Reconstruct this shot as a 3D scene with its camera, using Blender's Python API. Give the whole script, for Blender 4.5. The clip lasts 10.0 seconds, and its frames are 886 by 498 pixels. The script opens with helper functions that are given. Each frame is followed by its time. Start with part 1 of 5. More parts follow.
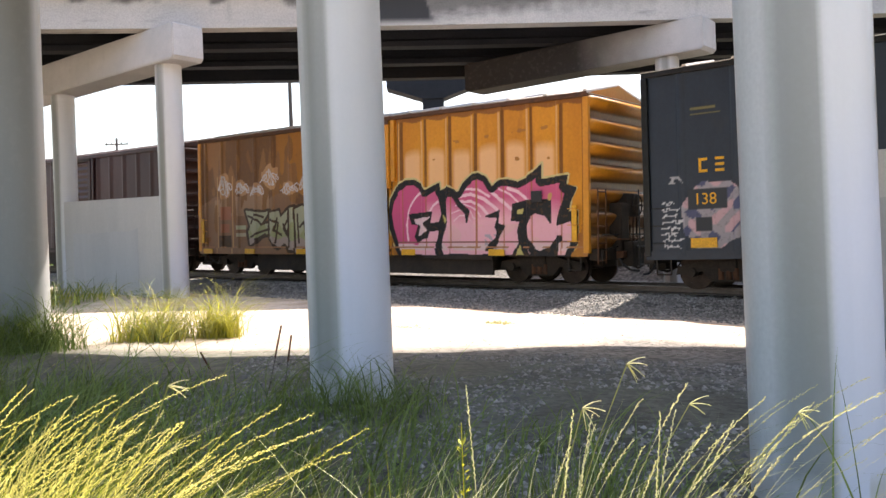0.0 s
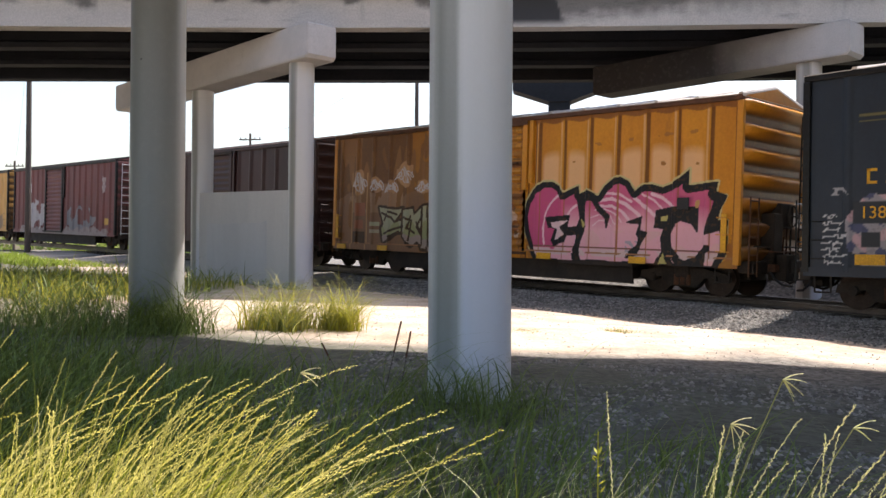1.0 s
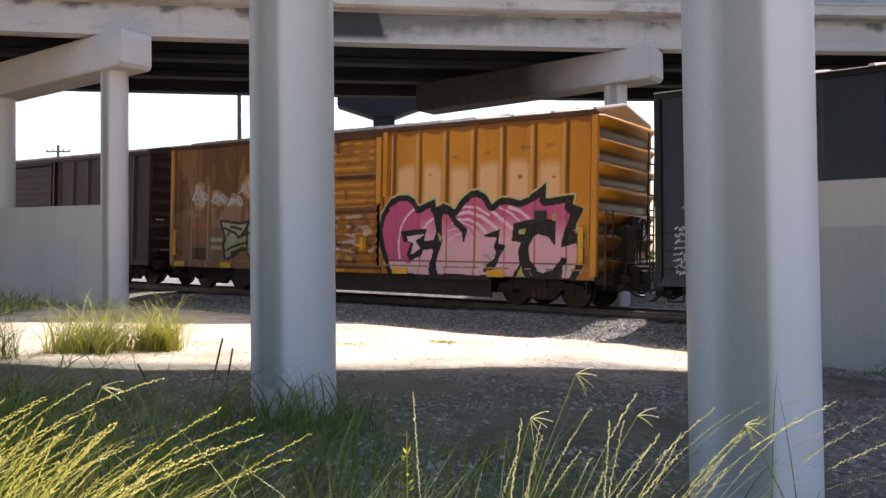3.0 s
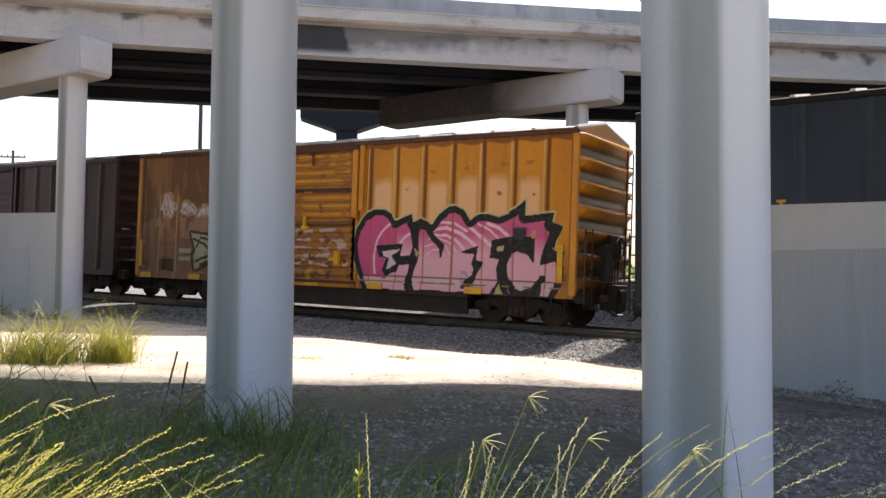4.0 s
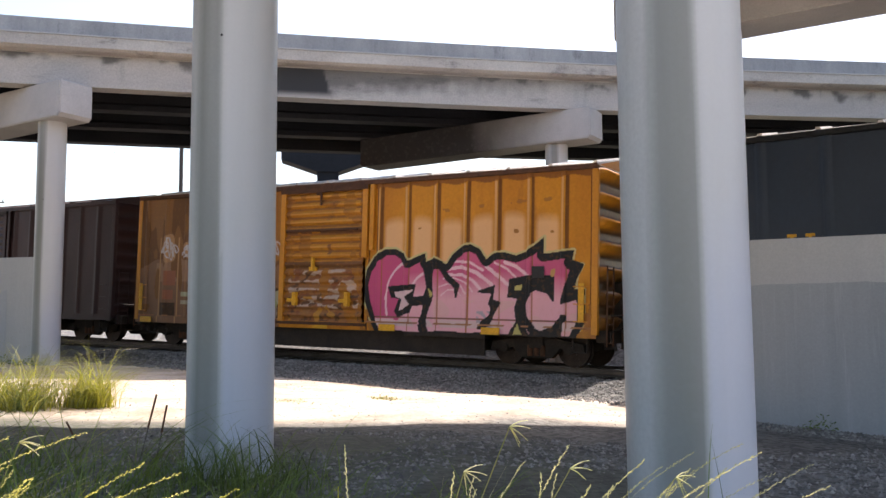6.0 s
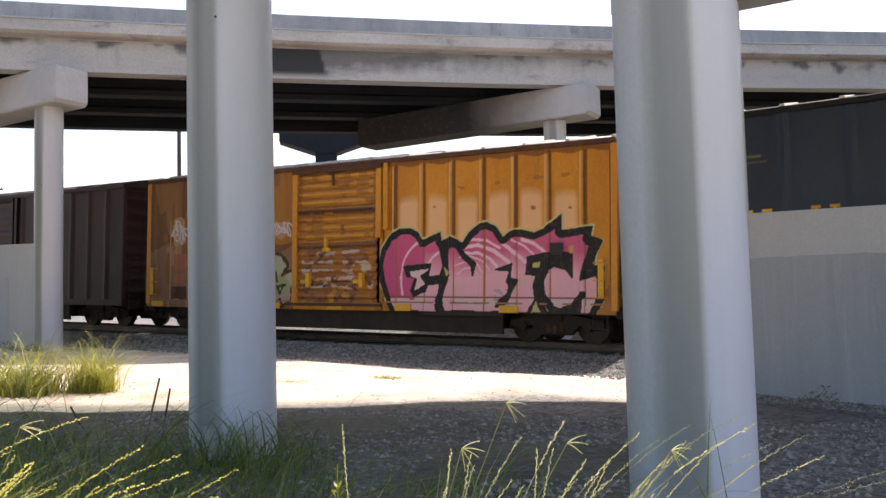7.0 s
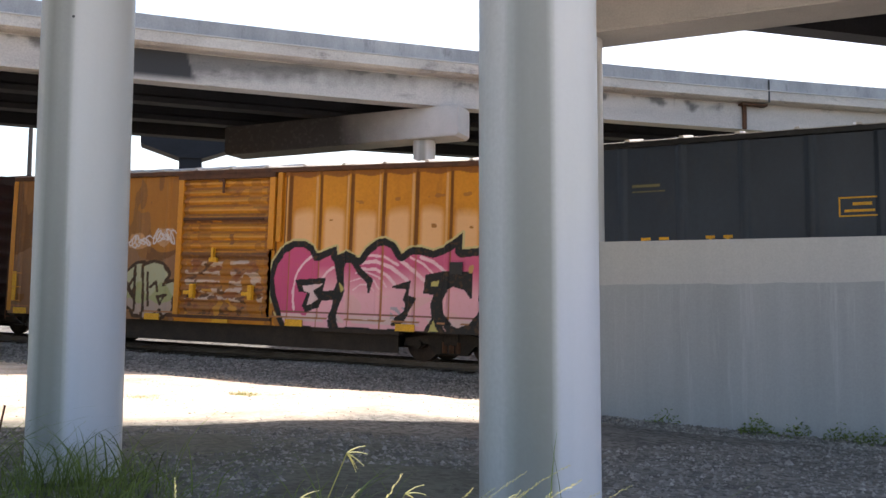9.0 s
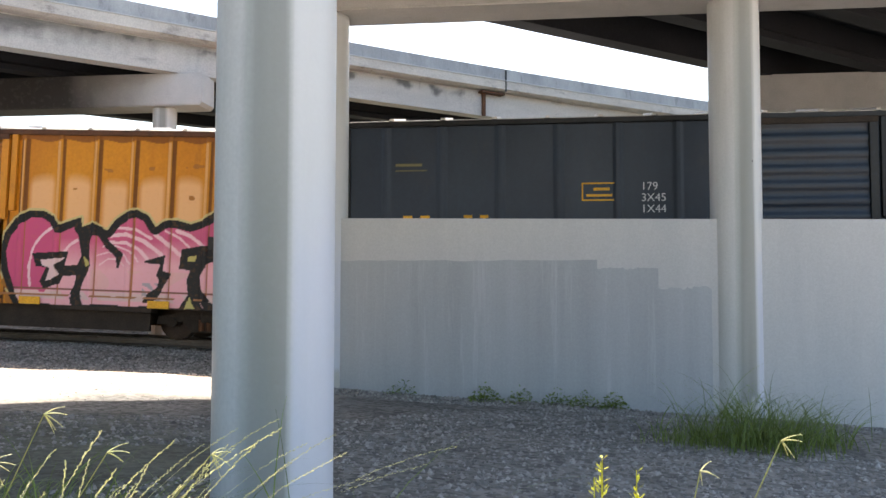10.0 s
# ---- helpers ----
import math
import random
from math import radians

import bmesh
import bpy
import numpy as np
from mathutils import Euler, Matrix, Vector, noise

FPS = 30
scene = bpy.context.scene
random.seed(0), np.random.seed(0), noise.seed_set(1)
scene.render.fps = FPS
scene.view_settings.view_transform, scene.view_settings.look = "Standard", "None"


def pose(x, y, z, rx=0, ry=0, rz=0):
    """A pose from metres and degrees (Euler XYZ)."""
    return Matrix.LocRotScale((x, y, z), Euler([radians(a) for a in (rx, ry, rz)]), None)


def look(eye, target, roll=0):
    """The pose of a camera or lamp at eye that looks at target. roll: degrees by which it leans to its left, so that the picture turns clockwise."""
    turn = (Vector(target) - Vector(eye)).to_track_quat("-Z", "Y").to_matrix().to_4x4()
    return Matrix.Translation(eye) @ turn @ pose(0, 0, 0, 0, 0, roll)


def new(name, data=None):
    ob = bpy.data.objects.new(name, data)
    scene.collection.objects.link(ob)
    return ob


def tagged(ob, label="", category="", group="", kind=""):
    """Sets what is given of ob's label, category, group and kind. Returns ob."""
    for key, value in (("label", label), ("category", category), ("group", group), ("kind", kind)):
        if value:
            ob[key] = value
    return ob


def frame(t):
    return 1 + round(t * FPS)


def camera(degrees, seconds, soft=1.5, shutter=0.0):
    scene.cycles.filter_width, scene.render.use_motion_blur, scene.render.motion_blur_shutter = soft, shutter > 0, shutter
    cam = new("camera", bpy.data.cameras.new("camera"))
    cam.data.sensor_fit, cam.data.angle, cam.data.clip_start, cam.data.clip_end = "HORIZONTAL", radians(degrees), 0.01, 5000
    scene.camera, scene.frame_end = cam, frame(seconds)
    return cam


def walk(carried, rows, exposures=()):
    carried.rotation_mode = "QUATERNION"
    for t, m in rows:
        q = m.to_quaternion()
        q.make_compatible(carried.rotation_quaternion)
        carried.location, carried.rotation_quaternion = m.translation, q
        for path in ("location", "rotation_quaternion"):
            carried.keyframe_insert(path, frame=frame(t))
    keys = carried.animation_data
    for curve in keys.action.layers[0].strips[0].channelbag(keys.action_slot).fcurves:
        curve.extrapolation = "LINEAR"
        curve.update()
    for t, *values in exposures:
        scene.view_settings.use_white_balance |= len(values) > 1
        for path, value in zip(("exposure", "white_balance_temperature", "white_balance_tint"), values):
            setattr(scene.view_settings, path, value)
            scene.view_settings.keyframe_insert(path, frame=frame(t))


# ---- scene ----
# Camera: held in the hand on a grassy bank, turning from left to right
cam = camera(53.75, 10.0)
PATH = [
    (0.0, -0.011, -0.024, 1.465, -0.46, 0.26, 2.21),
    (0.3, -0.042, 0.011, 1.450, 6.57, 1.12, 1.83),
    (0.5, -0.068, 0.014, 1.447, 9.98, -0.14, 1.96),
    (1.0, -0.062, 0.049, 1.450, 7.26, 0.54, -0.33),
    (1.5, -0.045, 0.089, 1.440, 4.52, 2.55, -2.10),
    (2.0, -0.039, 0.039, 1.381, 1.40, 2.38, -0.74),
    (2.5, -0.046, 0.015, 1.404, 0.37, -0.31, 1.85),
    (3.0, -0.020, 0.012, 1.432, -3.99, 1.48, 0.62),
    (4.5, -0.004, -0.006, 1.448, -6.70, 3.31, -0.38),
    (5.0, 0.009, 0.016, 1.447, -6.58, 5.20, -0.48),
    (5.5, -0.004, 0.012, 1.423, -7.20, 5.28, -0.20),
    (7.0, 0.012, -0.001, 1.422, -7.60, 3.72, 1.47),
    (7.5, 0.019, -0.005, 1.428, -7.02, 2.91, 1.77),
    (8.0, 0.036, -0.006, 1.425, -9.29, 3.34, -0.02),
    (8.5, 0.046, -0.013, 1.483, -13.45, 4.03, -0.17),
    (9.0, 0.050, -0.030, 1.501, -16.44, 4.52, -0.15),
    (9.5, 0.062, -0.068, 1.482, -20.41, 4.01, 0.26),
    (10.0, 0.094, -0.147, 1.458, -32.84, 3.09, -0.07),
]
EXPO = [(0.0, 1.55, 6700, 15), (0.5, 1.08, 6600, 16), (1.0, 0.88, 6600, 16), (2.5, 0.9, 6500, 17), (5.0, 0.98, 6500, 16), (7.5, 1.0, 6500, 16), (9.0, 1.13, 6500, 14), (9.5, 1.2, 6500, 12), (10.0, 1.5, 6500, 10)]
walk(cam, [(r[0], pose(r[1], r[2], r[3], 90 + r[5], r[6], r[4])) for r in PATH], EXPO)

# ---- daylight ----
SUN = Vector((0.395, 0.477, 1.0)).normalized()
world = bpy.data.worlds.new("sky")
scene.world = world
world.use_nodes = True
sky = world.node_tree.nodes.new("ShaderNodeTexSky")
sky.sky_type, sky.sun_disc = "NISHITA", False
sky.sun_elevation = math.asin(SUN.z)
sky.sun_rotation = math.atan2(SUN.x, SUN.y)
sky.dust_density, sky.ozone_density, sky.air_density = 2.6, 0.9, 1.3
bgn = world.node_tree.nodes["Background"]
bgn.inputs[1].default_value = 0.15
world.node_tree.links.new(sky.outputs[0], bgn.inputs[0])
sun = new("sun", bpy.data.lights.new("sun", "SUN"))
sun.data.energy, sun.data.angle, sun.data.color = 5.0, radians(0.6), (1.0, 0.955, 0.89)
sun.matrix_world = look(SUN * 60, (0, 0, 0))

# ---- materials ----
def mat(name, a, b, scale=1.0, rough=0.8, metal=0.0, bump=0.2, fine=30.0, stretch=(1, 1, 1), stain=None, amount=0.5, rnd=0.0, trans=0.0, spec=0.4, grain=(0.82, 1.15)):
    """Two tones mixed by large and fine noise, stains with a shape of their own, and relief."""
    m = bpy.data.materials.new(name)
    m.use_nodes = True
    nt = m.node_tree
    N, L = nt.nodes, nt.links
    p = N["Principled BSDF"]
    p.inputs["Roughness"].default_value, p.inputs["Metallic"].default_value = rough, metal
    p.inputs["Specular IOR Level"].default_value = spec
    co = N.new("ShaderNodeTexCoord")
    mp = N.new("ShaderNodeMapping")
    mp.inputs["Scale"].default_value = stretch
    L.new(co.outputs["Object"], mp.inputs[0])
    n1 = N.new("ShaderNodeTexNoise")
    n1.inputs["Scale"].default_value, n1.inputs["Detail"].default_value, n1.inputs["Roughness"].default_value = scale, 6, 0.65
    L.new(mp.outputs[0], n1.inputs[0])
    n2 = N.new("ShaderNodeTexNoise")
    n2.inputs["Scale"].default_value, n2.inputs["Detail"].default_value = fine, 3
    L.new(co.outputs["Object"], n2.inputs[0])
    r1 = N.new("ShaderNodeMapRange")
    r1.inputs[1].default_value, r1.inputs[2].default_value = 0.33, 0.67
    L.new(n1.outputs[0], r1.inputs[0])
    mx = N.new("ShaderNodeMix")
    mx.data_type = "RGBA"
    mx.inputs[6].default_value, mx.inputs[7].default_value = (*a, 1), (*b, 1)
    L.new(r1.outputs[0], mx.inputs[0])
    out = mx.outputs[2]
    g = N.new("ShaderNodeMapRange")
    g.inputs[1].default_value, g.inputs[2].default_value, g.inputs[3].default_value, g.inputs[4].default_value = 0.3, 0.7, *grain
    L.new(n2.outputs[0], g.inputs[0])
    hs = N.new("ShaderNodeHueSaturation")
    L.new(g.outputs[0], hs.inputs["Value"])
    L.new(out, hs.inputs["Color"])
    out = hs.outputs[0]
    if stain:
        n3 = N.new("ShaderNodeTexNoise")
        n3.inputs["Scale"].default_value, n3.inputs["Detail"].default_value, n3.inputs["Roughness"].default_value = scale * 2.7, 8, 0.7
        L.new(mp.outputs[0], n3.inputs[0])
        r3 = N.new("ShaderNodeMapRange")
        r3.inputs[1].default_value, r3.inputs[2].default_value, r3.inputs[4].default_value = 0.56, 0.72, amount
        L.new(n3.outputs[0], r3.inputs[0])
        m3 = N.new("ShaderNodeMix")
        m3.data_type = "RGBA"
        m3.inputs[7].default_value = (*stain, 1)
        L.new(out, m3.inputs[6])
        L.new(r3.outputs[0], m3.inputs[0])
        out = m3.outputs[2]
    if rnd:
        oi = N.new("ShaderNodeNewGeometry")
        rr = N.new("ShaderNodeMapRange")
        rr.inputs[3].default_value, rr.inputs[4].default_value = 1 - rnd, 1 + rnd
        L.new(oi.outputs["Random Per Island"], rr.inputs[0])
        h2 = N.new("ShaderNodeHueSaturation")
        L.new(rr.outputs[0], h2.inputs["Value"])
        L.new(out, h2.inputs["Color"])
        out = h2.outputs[0]
    L.new(out, p.inputs["Base Color"])
    if bump:
        bp = N.new("ShaderNodeBump")
        bp.inputs["Strength"].default_value, bp.inputs["Distance"].default_value = bump, 0.02
        L.new(n2.outputs[0], bp.inputs["Height"])
        L.new(bp.outputs[0], p.inputs["Normal"])
    if trans:
        tl = N.new("ShaderNodeBsdfTranslucent")
        L.new(out, tl.inputs["Color"])
        ms = N.new("ShaderNodeMixShader")
        ms.inputs[0].default_value = trans
        L.new(p.outputs[0], ms.inputs[1])
        L.new(tl.outputs[0], ms.inputs[2])
        L.new(ms.outputs[0], N["Material Output"].inputs[0])
    return m


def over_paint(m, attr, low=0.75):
    """Lays a painted layer, kept in a colour attribute with its cover in alpha, over a material."""
    N, L = m.node_tree.nodes, m.node_tree.links
    p = N["Principled BSDF"]
    old = p.inputs["Base Color"].links[0].from_socket
    at = N.new("ShaderNodeAttribute")
    at.attribute_name = attr
    mx = N.new("ShaderNodeMix")
    mx.data_type = "RGBA"
    wear = N.new("ShaderNodeTexNoise")
    wear.inputs["Scale"].default_value, wear.inputs["Detail"].default_value = 9, 8
    co = N.new("ShaderNodeTexCoord")
    L.new(co.outputs["Object"], wear.inputs[0])
    mr = N.new("ShaderNodeMapRange")
    mr.inputs[1].default_value, mr.inputs[2].default_value, mr.inputs[3].default_value, mr.inputs[4].default_value = 0.36, 0.46, low, 1.0
    L.new(wear.outputs[0], mr.inputs[0])
    mu = N.new("ShaderNodeMath")
    mu.operation = "MULTIPLY"
    L.new(at.outputs["Alpha"], mu.inputs[0])
    L.new(mr.outputs[0], mu.inputs[1])
    L.new(mu.outputs[0], mx.inputs[0])
    L.new(old, mx.inputs[6])
    L.new(at.outputs["Color"], mx.inputs[7])
    L.new(mx.outputs[2], p.inputs["Base Color"])
    return m


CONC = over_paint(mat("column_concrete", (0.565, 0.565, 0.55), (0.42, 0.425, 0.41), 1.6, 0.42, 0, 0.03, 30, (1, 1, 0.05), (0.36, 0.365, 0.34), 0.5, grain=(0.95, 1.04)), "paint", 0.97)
CAPC = mat("cap_concrete", (0.52, 0.50, 0.48), (0.43, 0.42, 0.41), 0.9, 0.85, 0, 0.06, 30, (1, 1, 1), (0.3, 0.28, 0.26), 0.3, grain=(0.92, 1.06))
CAPC_SHADE = over_paint(mat("cap_concrete_shaded", (0.52, 0.50, 0.48), (0.43, 0.42, 0.41), 0.9, 0.85, 0, 0.06, 30, (1, 1, 1), (0.3, 0.28, 0.26), 0.3, grain=(0.92, 1.06)), "paint", 0.95)
DECKC = mat("deck_concrete", (0.58, 0.54, 0.49), (0.40, 0.36, 0.33), 0.6, 0.9, 0, 0.1, 22, (0.8, 1, 1.6), (0.10, 0.09, 0.085), 0.7, grain=(0.88, 1.08))
PARC = mat("parapet_concrete", (0.41, 0.405, 0.40), (0.26, 0.26, 0.265), 0.7, 0.9, 0, 0.06, 22, (1.6, 1, 0.5), (0.12, 0.12, 0.125), 0.7, grain=(0.92, 1.06))
GIRD_S = over_paint(mat("girder_concrete_sooty", (0.56, 0.53, 0.50), (0.42, 0.40, 0.38), 0.4, 0.9, 0, 0.1, 22, (0.35, 1, 1.6), (0.10, 0.10, 0.10), 0.6, grain=(0.88, 1.08)), "paint", 1.0)
GIRD = mat("girder_concrete", (0.56, 0.53, 0.50), (0.42, 0.40, 0.38), 0.4, 0.9, 0, 0.1, 22, (0.35, 1, 1.6), (0.05, 0.05, 0.05), 0.95, grain=(0.88, 1.08))
# concrete with the under-deck shade painted in as a near-black tone
SHADE_CONC = mat("shaded_concrete", (0.022, 0.023, 0.028), (0.014, 0.015, 0.019), 0.5, 0.95, 0, 0.2, 18)
WALLC = mat("wall_concrete", (0.54, 0.53, 0.51), (0.45, 0.45, 0.44), 0.7, 0.8, 0, 0.04, 35, (1, 1, 0.15), (0.45, 0.45, 0.45), 0.5, grain=(0.94, 1.05))
WALLP = mat("wall_paint", (0.395, 0.405, 0.415), (0.335, 0.345, 0.35), 1.6, 0.75, 0, 0.04, 30, (1, 1, 0.05), (0.50, 0.505, 0.52), 0.75, grain=(0.95, 1.04))
WALLQ = mat("thin_wall_paint", (0.50, 0.505, 0.51), (0.44, 0.445, 0.45), 0.9, 0.75, 0, 0.04, 30, (1, 1, 0.15), (0.53, 0.53, 0.53), 0.6, grain=(0.95, 1.04))
ORANGE = mat("orange_paint", (0.66, 0.29, 0.022), (0.54, 0.21, 0.016), 0.8, 0.42, 0, 0.03, 14, (1, 1, 0.35), (0.20, 0.075, 0.02), 0.55, grain=(0.93, 1.06))
ORANGE_L = over_paint(mat("orange_paint_side", (0.64, 0.275, 0.018), (0.50, 0.19, 0.013), 0.8, 0.46, 0, 0.03, 14, (1, 1, 0.35), (0.24, 0.085, 0.02), 0.5, spec=0.28, grain=(0.93, 1.06)), "paint", 0.92)
DOORM = over_paint(mat("orange_paint_door", (0.60, 0.26, 0.02), (0.47, 0.18, 0.015), 1.2, 0.5, 0, 0.05, 14, (1, 1, 0.7), (0.16, 0.06, 0.02), 0.75, grain=(0.93, 1.06)), "paint")
ORANGE_E = over_paint(mat("orange_paint_end", (0.66, 0.29, 0.022), (0.54, 0.21, 0.016), 0.8, 0.42, 0, 0.03, 14, (1, 1, 0.35), (0.20, 0.075, 0.02), 0.55, grain=(0.93, 1.06)), "paint", 0.9)
RUST = mat("rust", (0.13, 0.055, 0.025), (0.07, 0.035, 0.02), 3.0, 0.8, 0.1, 0.3, 30)
ROOFM = mat("roof_metal", (0.62, 0.58, 0.54), (0.5, 0.46, 0.42), 1.0, 0.5, 0.2, 0.15, 18, (1, 1, 1), (0.35, 0.2, 0.12), 0.4)
BLUE = over_paint(mat("dark_blue_paint", (0.019, 0.031, 0.050), (0.013, 0.021, 0.036), 0.8, 0.42, 0, 0.06, 14, (1, 1, 0.4), (0.035, 0.035, 0.038), 0.5, grain=(0.93, 1.06)), "paint")
MAROON = mat("maroon_paint", (0.046, 0.017, 0.016), (0.028, 0.011, 0.011), 0.8, 0.55, 0, 0.06, 14, (1, 1, 0.4), (0.03, 0.016, 0.015), 0.5, grain=(0.93, 1.06))
REDM = over_paint(mat("red_oxide_paint", (0.16, 0.046, 0.042), (0.11, 0.034, 0.033), 0.8, 0.6, 0, 0.06, 14, (1, 1, 0.4), (0.09, 0.035, 0.03), 0.5, grain=(0.93, 1.06)), "paint")
YELM = over_paint(mat("yellow_paint", (0.55, 0.31, 0.08), (0.44, 0.22, 0.05), 0.8, 0.55, 0, 0.06, 14, (1, 1, 0.3), (0.15, 0.07, 0.03), 0.6, grain=(0.93, 1.06)), "paint")
IRON = mat("black_iron", (0.030, 0.025, 0.021), (0.050, 0.038, 0.030), 3.0, 0.8, 0.0, 0.2, 30, spec=0.25)
WHEELM = mat("wheel_steel", (0.030, 0.021, 0.017), (0.055, 0.038, 0.03), 4.0, 0.5, 0.6, 0.1, 30)
RAILM = mat("rail_steel", (0.12, 0.10, 0.09), (0.06, 0.045, 0.038), 2.0, 0.4, 0.6, 0.05, 30)
TIEM = mat("tie_timber", (0.07, 0.055, 0.045), (0.045, 0.037, 0.03), 2.0, 0.9, 0, 0.4, 20, (1, 6, 1))
SAFETY = mat("yellow_safety_paint", (0.78, 0.42, 0.02), (0.65, 0.33, 0.02), 5.0, 0.5, 0, 0.05, 30)
WHITEP = mat("white_chalk", (0.65, 0.66, 0.68), (0.5, 0.5, 0.52), 8.0, 0.8, 0, 0.05, 30)
PLATE = mat("black_plate", (0.015, 0.015, 0.018), (0.03, 0.03, 0.03), 4.0, 0.5, 0, 0.05, 30)
WOODP = mat("pole_timber", (0.09, 0.075, 0.065), (0.06, 0.05, 0.045), 2.0, 0.9, 0, 0.3, 20, (4, 4, 0.3))
STONE = mat("ballast_stone", (0.28, 0.26, 0.235), (0.15, 0.14, 0.126), 2.5, 0.85, 0, 0.2, 40, rnd=0.45)
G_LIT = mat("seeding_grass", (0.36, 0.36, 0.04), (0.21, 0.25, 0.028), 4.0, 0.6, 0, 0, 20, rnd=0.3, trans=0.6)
G_HEAD = mat("grass_seed_heads", (0.74, 0.65, 0.23), (0.56, 0.51, 0.10), 4.0, 0.6, 0, 0, 20, rnd=0.25, trans=0.55)
G_GREEN = mat("green_grass", (0.18, 0.235, 0.05), (0.105, 0.145, 0.03), 3.0, 0.5, 0, 0, 20, rnd=0.35, trans=0.35)
G_DRY = mat("dry_grass", (0.40, 0.36, 0.13), (0.22, 0.26, 0.06), 3.0, 0.6, 0, 0, 20, rnd=0.35, trans=0.4)
G_MEAD = mat("meadow_grass", (0.46, 0.42, 0.055), (0.30, 0.31, 0.04), 4.0, 0.6, 0, 0, 20, rnd=0.3, trans=0.55)
G_LAWN = mat("lawn_grass", (0.20, 0.30, 0.03), (0.26, 0.34, 0.05), 3.0, 0.6, 0, 0, 20, rnd=0.3, trans=0.4)
G_STRAW = mat("straw_grass", (0.66, 0.60, 0.32), (0.48, 0.47, 0.18), 4.0, 0.55, 0, 0, 20, rnd=0.3, trans=0.35)
YFLOW = mat("yellow_weed", (0.50, 0.45, 0.03), (0.35, 0.36, 0.03), 6.0, 0.6, 0, 0, 20, rnd=0.3, trans=0.4)


def ground_material():
    m = mat("bare_earth", (0.56, 0.48, 0.39), (0.43, 0.32, 0.23), 0.7, 0.95, 0, 0.5, 16, (1, 1, 1), (0.60, 0.54, 0.47), 0.6)
    N, L = m.node_tree.nodes, m.node_tree.links
    p = N["Principled BSDF"]
    old = p.inputs["Base Color"].links[0].from_socket
    at = N.new("ShaderNodeAttribute")
    at.attribute_name = "cover"
    sp = N.new("ShaderNodeSeparateColor")
    L.new(at.outputs["Color"], sp.inputs[0])
    vo = N.new("ShaderNodeTexVoronoi")
    vo.inputs["Scale"].default_value = 14
    co = N.new("ShaderNodeTexCoord")
    L.new(co.outputs["Object"], vo.inputs["Vector"])
    rp = N.new("ShaderNodeValToRGB")
    e = rp.color_ramp.elements
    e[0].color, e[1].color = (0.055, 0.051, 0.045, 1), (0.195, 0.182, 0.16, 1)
    sx = N.new("ShaderNodeSeparateColor")
    L.new(vo.outputs["Color"], sx.inputs[0])
    L.new(sx.outputs[0], rp.inputs[0])
    m1 = N.new("ShaderNodeMix")
    m1.data_type = "RGBA"
    L.new(sp.outputs[0], m1.inputs[0])
    L.new(old, m1.inputs[6])
    L.new(rp.outputs[0], m1.inputs[7])
    m2 = N.new("ShaderNodeMix")
    m2.data_type = "RGBA"
    m2.inputs[7].default_value = (0.070, 0.074, 0.042, 1)
    L.new(sp.outputs[1], m2.inputs[0])
    L.new(m1.outputs[2], m2.inputs[6])
    nz = N.new("ShaderNodeTexNoise")
    nz.inputs["Scale"].default_value, nz.inputs["Detail"].default_value, nz.inputs["Roughness"].default_value = 0.9, 9, 0.7
    L.new(co.outputs["Object"], nz.inputs["Vector"])
    mr = N.new("ShaderNodeMapRange")
    mr.inputs[1].default_value, mr.inputs[2].default_value, mr.inputs[3].default_value, mr.inputs[4].default_value = 0.36, 0.64, 0.76, 1.25
    L.new(nz.outputs[0], mr.inputs[0])
    hs = N.new("ShaderNodeHueSaturation")
    L.new(mr.outputs[0], hs.inputs["Value"])
    L.new(m2.outputs[2], hs.inputs["Color"])
    L.new(hs.outputs[0], p.inputs["Base Color"])
    return m


EARTH = ground_material()

# ---- small mesh tools ----
def part(name, bm, material, parent=None, label="", smooth=False):
    me = bpy.data.meshes.new(name)
    bm.to_mesh(me)
    bm.free()
    for m in material if isinstance(material, (list, tuple)) else [material]:
        me.materials.append(m)
    if smooth:
        me.shade_smooth()
    o = new(name, me)
    if parent:
        o.parent = parent
    if label:
        o["label"] = label
    return o


def raw(name, verts, faces, material, parent=None, label="", smooth=False):
    me = bpy.data.meshes.new(name)
    me.from_pydata(verts, [], faces)
    me.materials.append(material)
    if smooth:
        me.shade_smooth()
    o = new(name, me)
    if parent:
        o.parent = parent
    if label:
        o["label"] = label
    return o


def box(bm, x0, x1, y0, y1, z0, z1, bev=0.0):
    r = bmesh.ops.create_cube(bm, size=1)
    for v in r["verts"]:
        v.co = Vector((x0 + (v.co.x + 0.5) * (x1 - x0), y0 + (v.co.y + 0.5) * (y1 - y0), z0 + (v.co.z + 0.5) * (z1 - z0)))
    if bev:
        es = {e for v in r["verts"] for e in v.link_edges}
        bmesh.ops.bevel(bm, geom=list(es), offset=bev, segments=2, affect="EDGES", profile=0.5)
    return bm


def boxes(*bs, bev=0.0):
    bm = bmesh.new()
    for b in bs:
        box(bm, *b, bev=bev)
    return bm


def each(name, bs, material, parent, label="", bev=0.0):
    """One part for every box."""
    for b in bs:
        part(name, boxes(b, bev=bev), material, parent, label)


def rod(bm, a, b, r, seg=8, r2=None):
    a, b = Vector(a), Vector(b)
    d = b - a
    m = Matrix.Translation((a + b) / 2) @ d.to_track_quat("Z", "Y").to_matrix().to_4x4()
    bmesh.ops.create_cone(bm, cap_ends=True, segments=seg, radius1=r, radius2=r if r2 is None else r2, depth=d.length, matrix=m)
    return bm


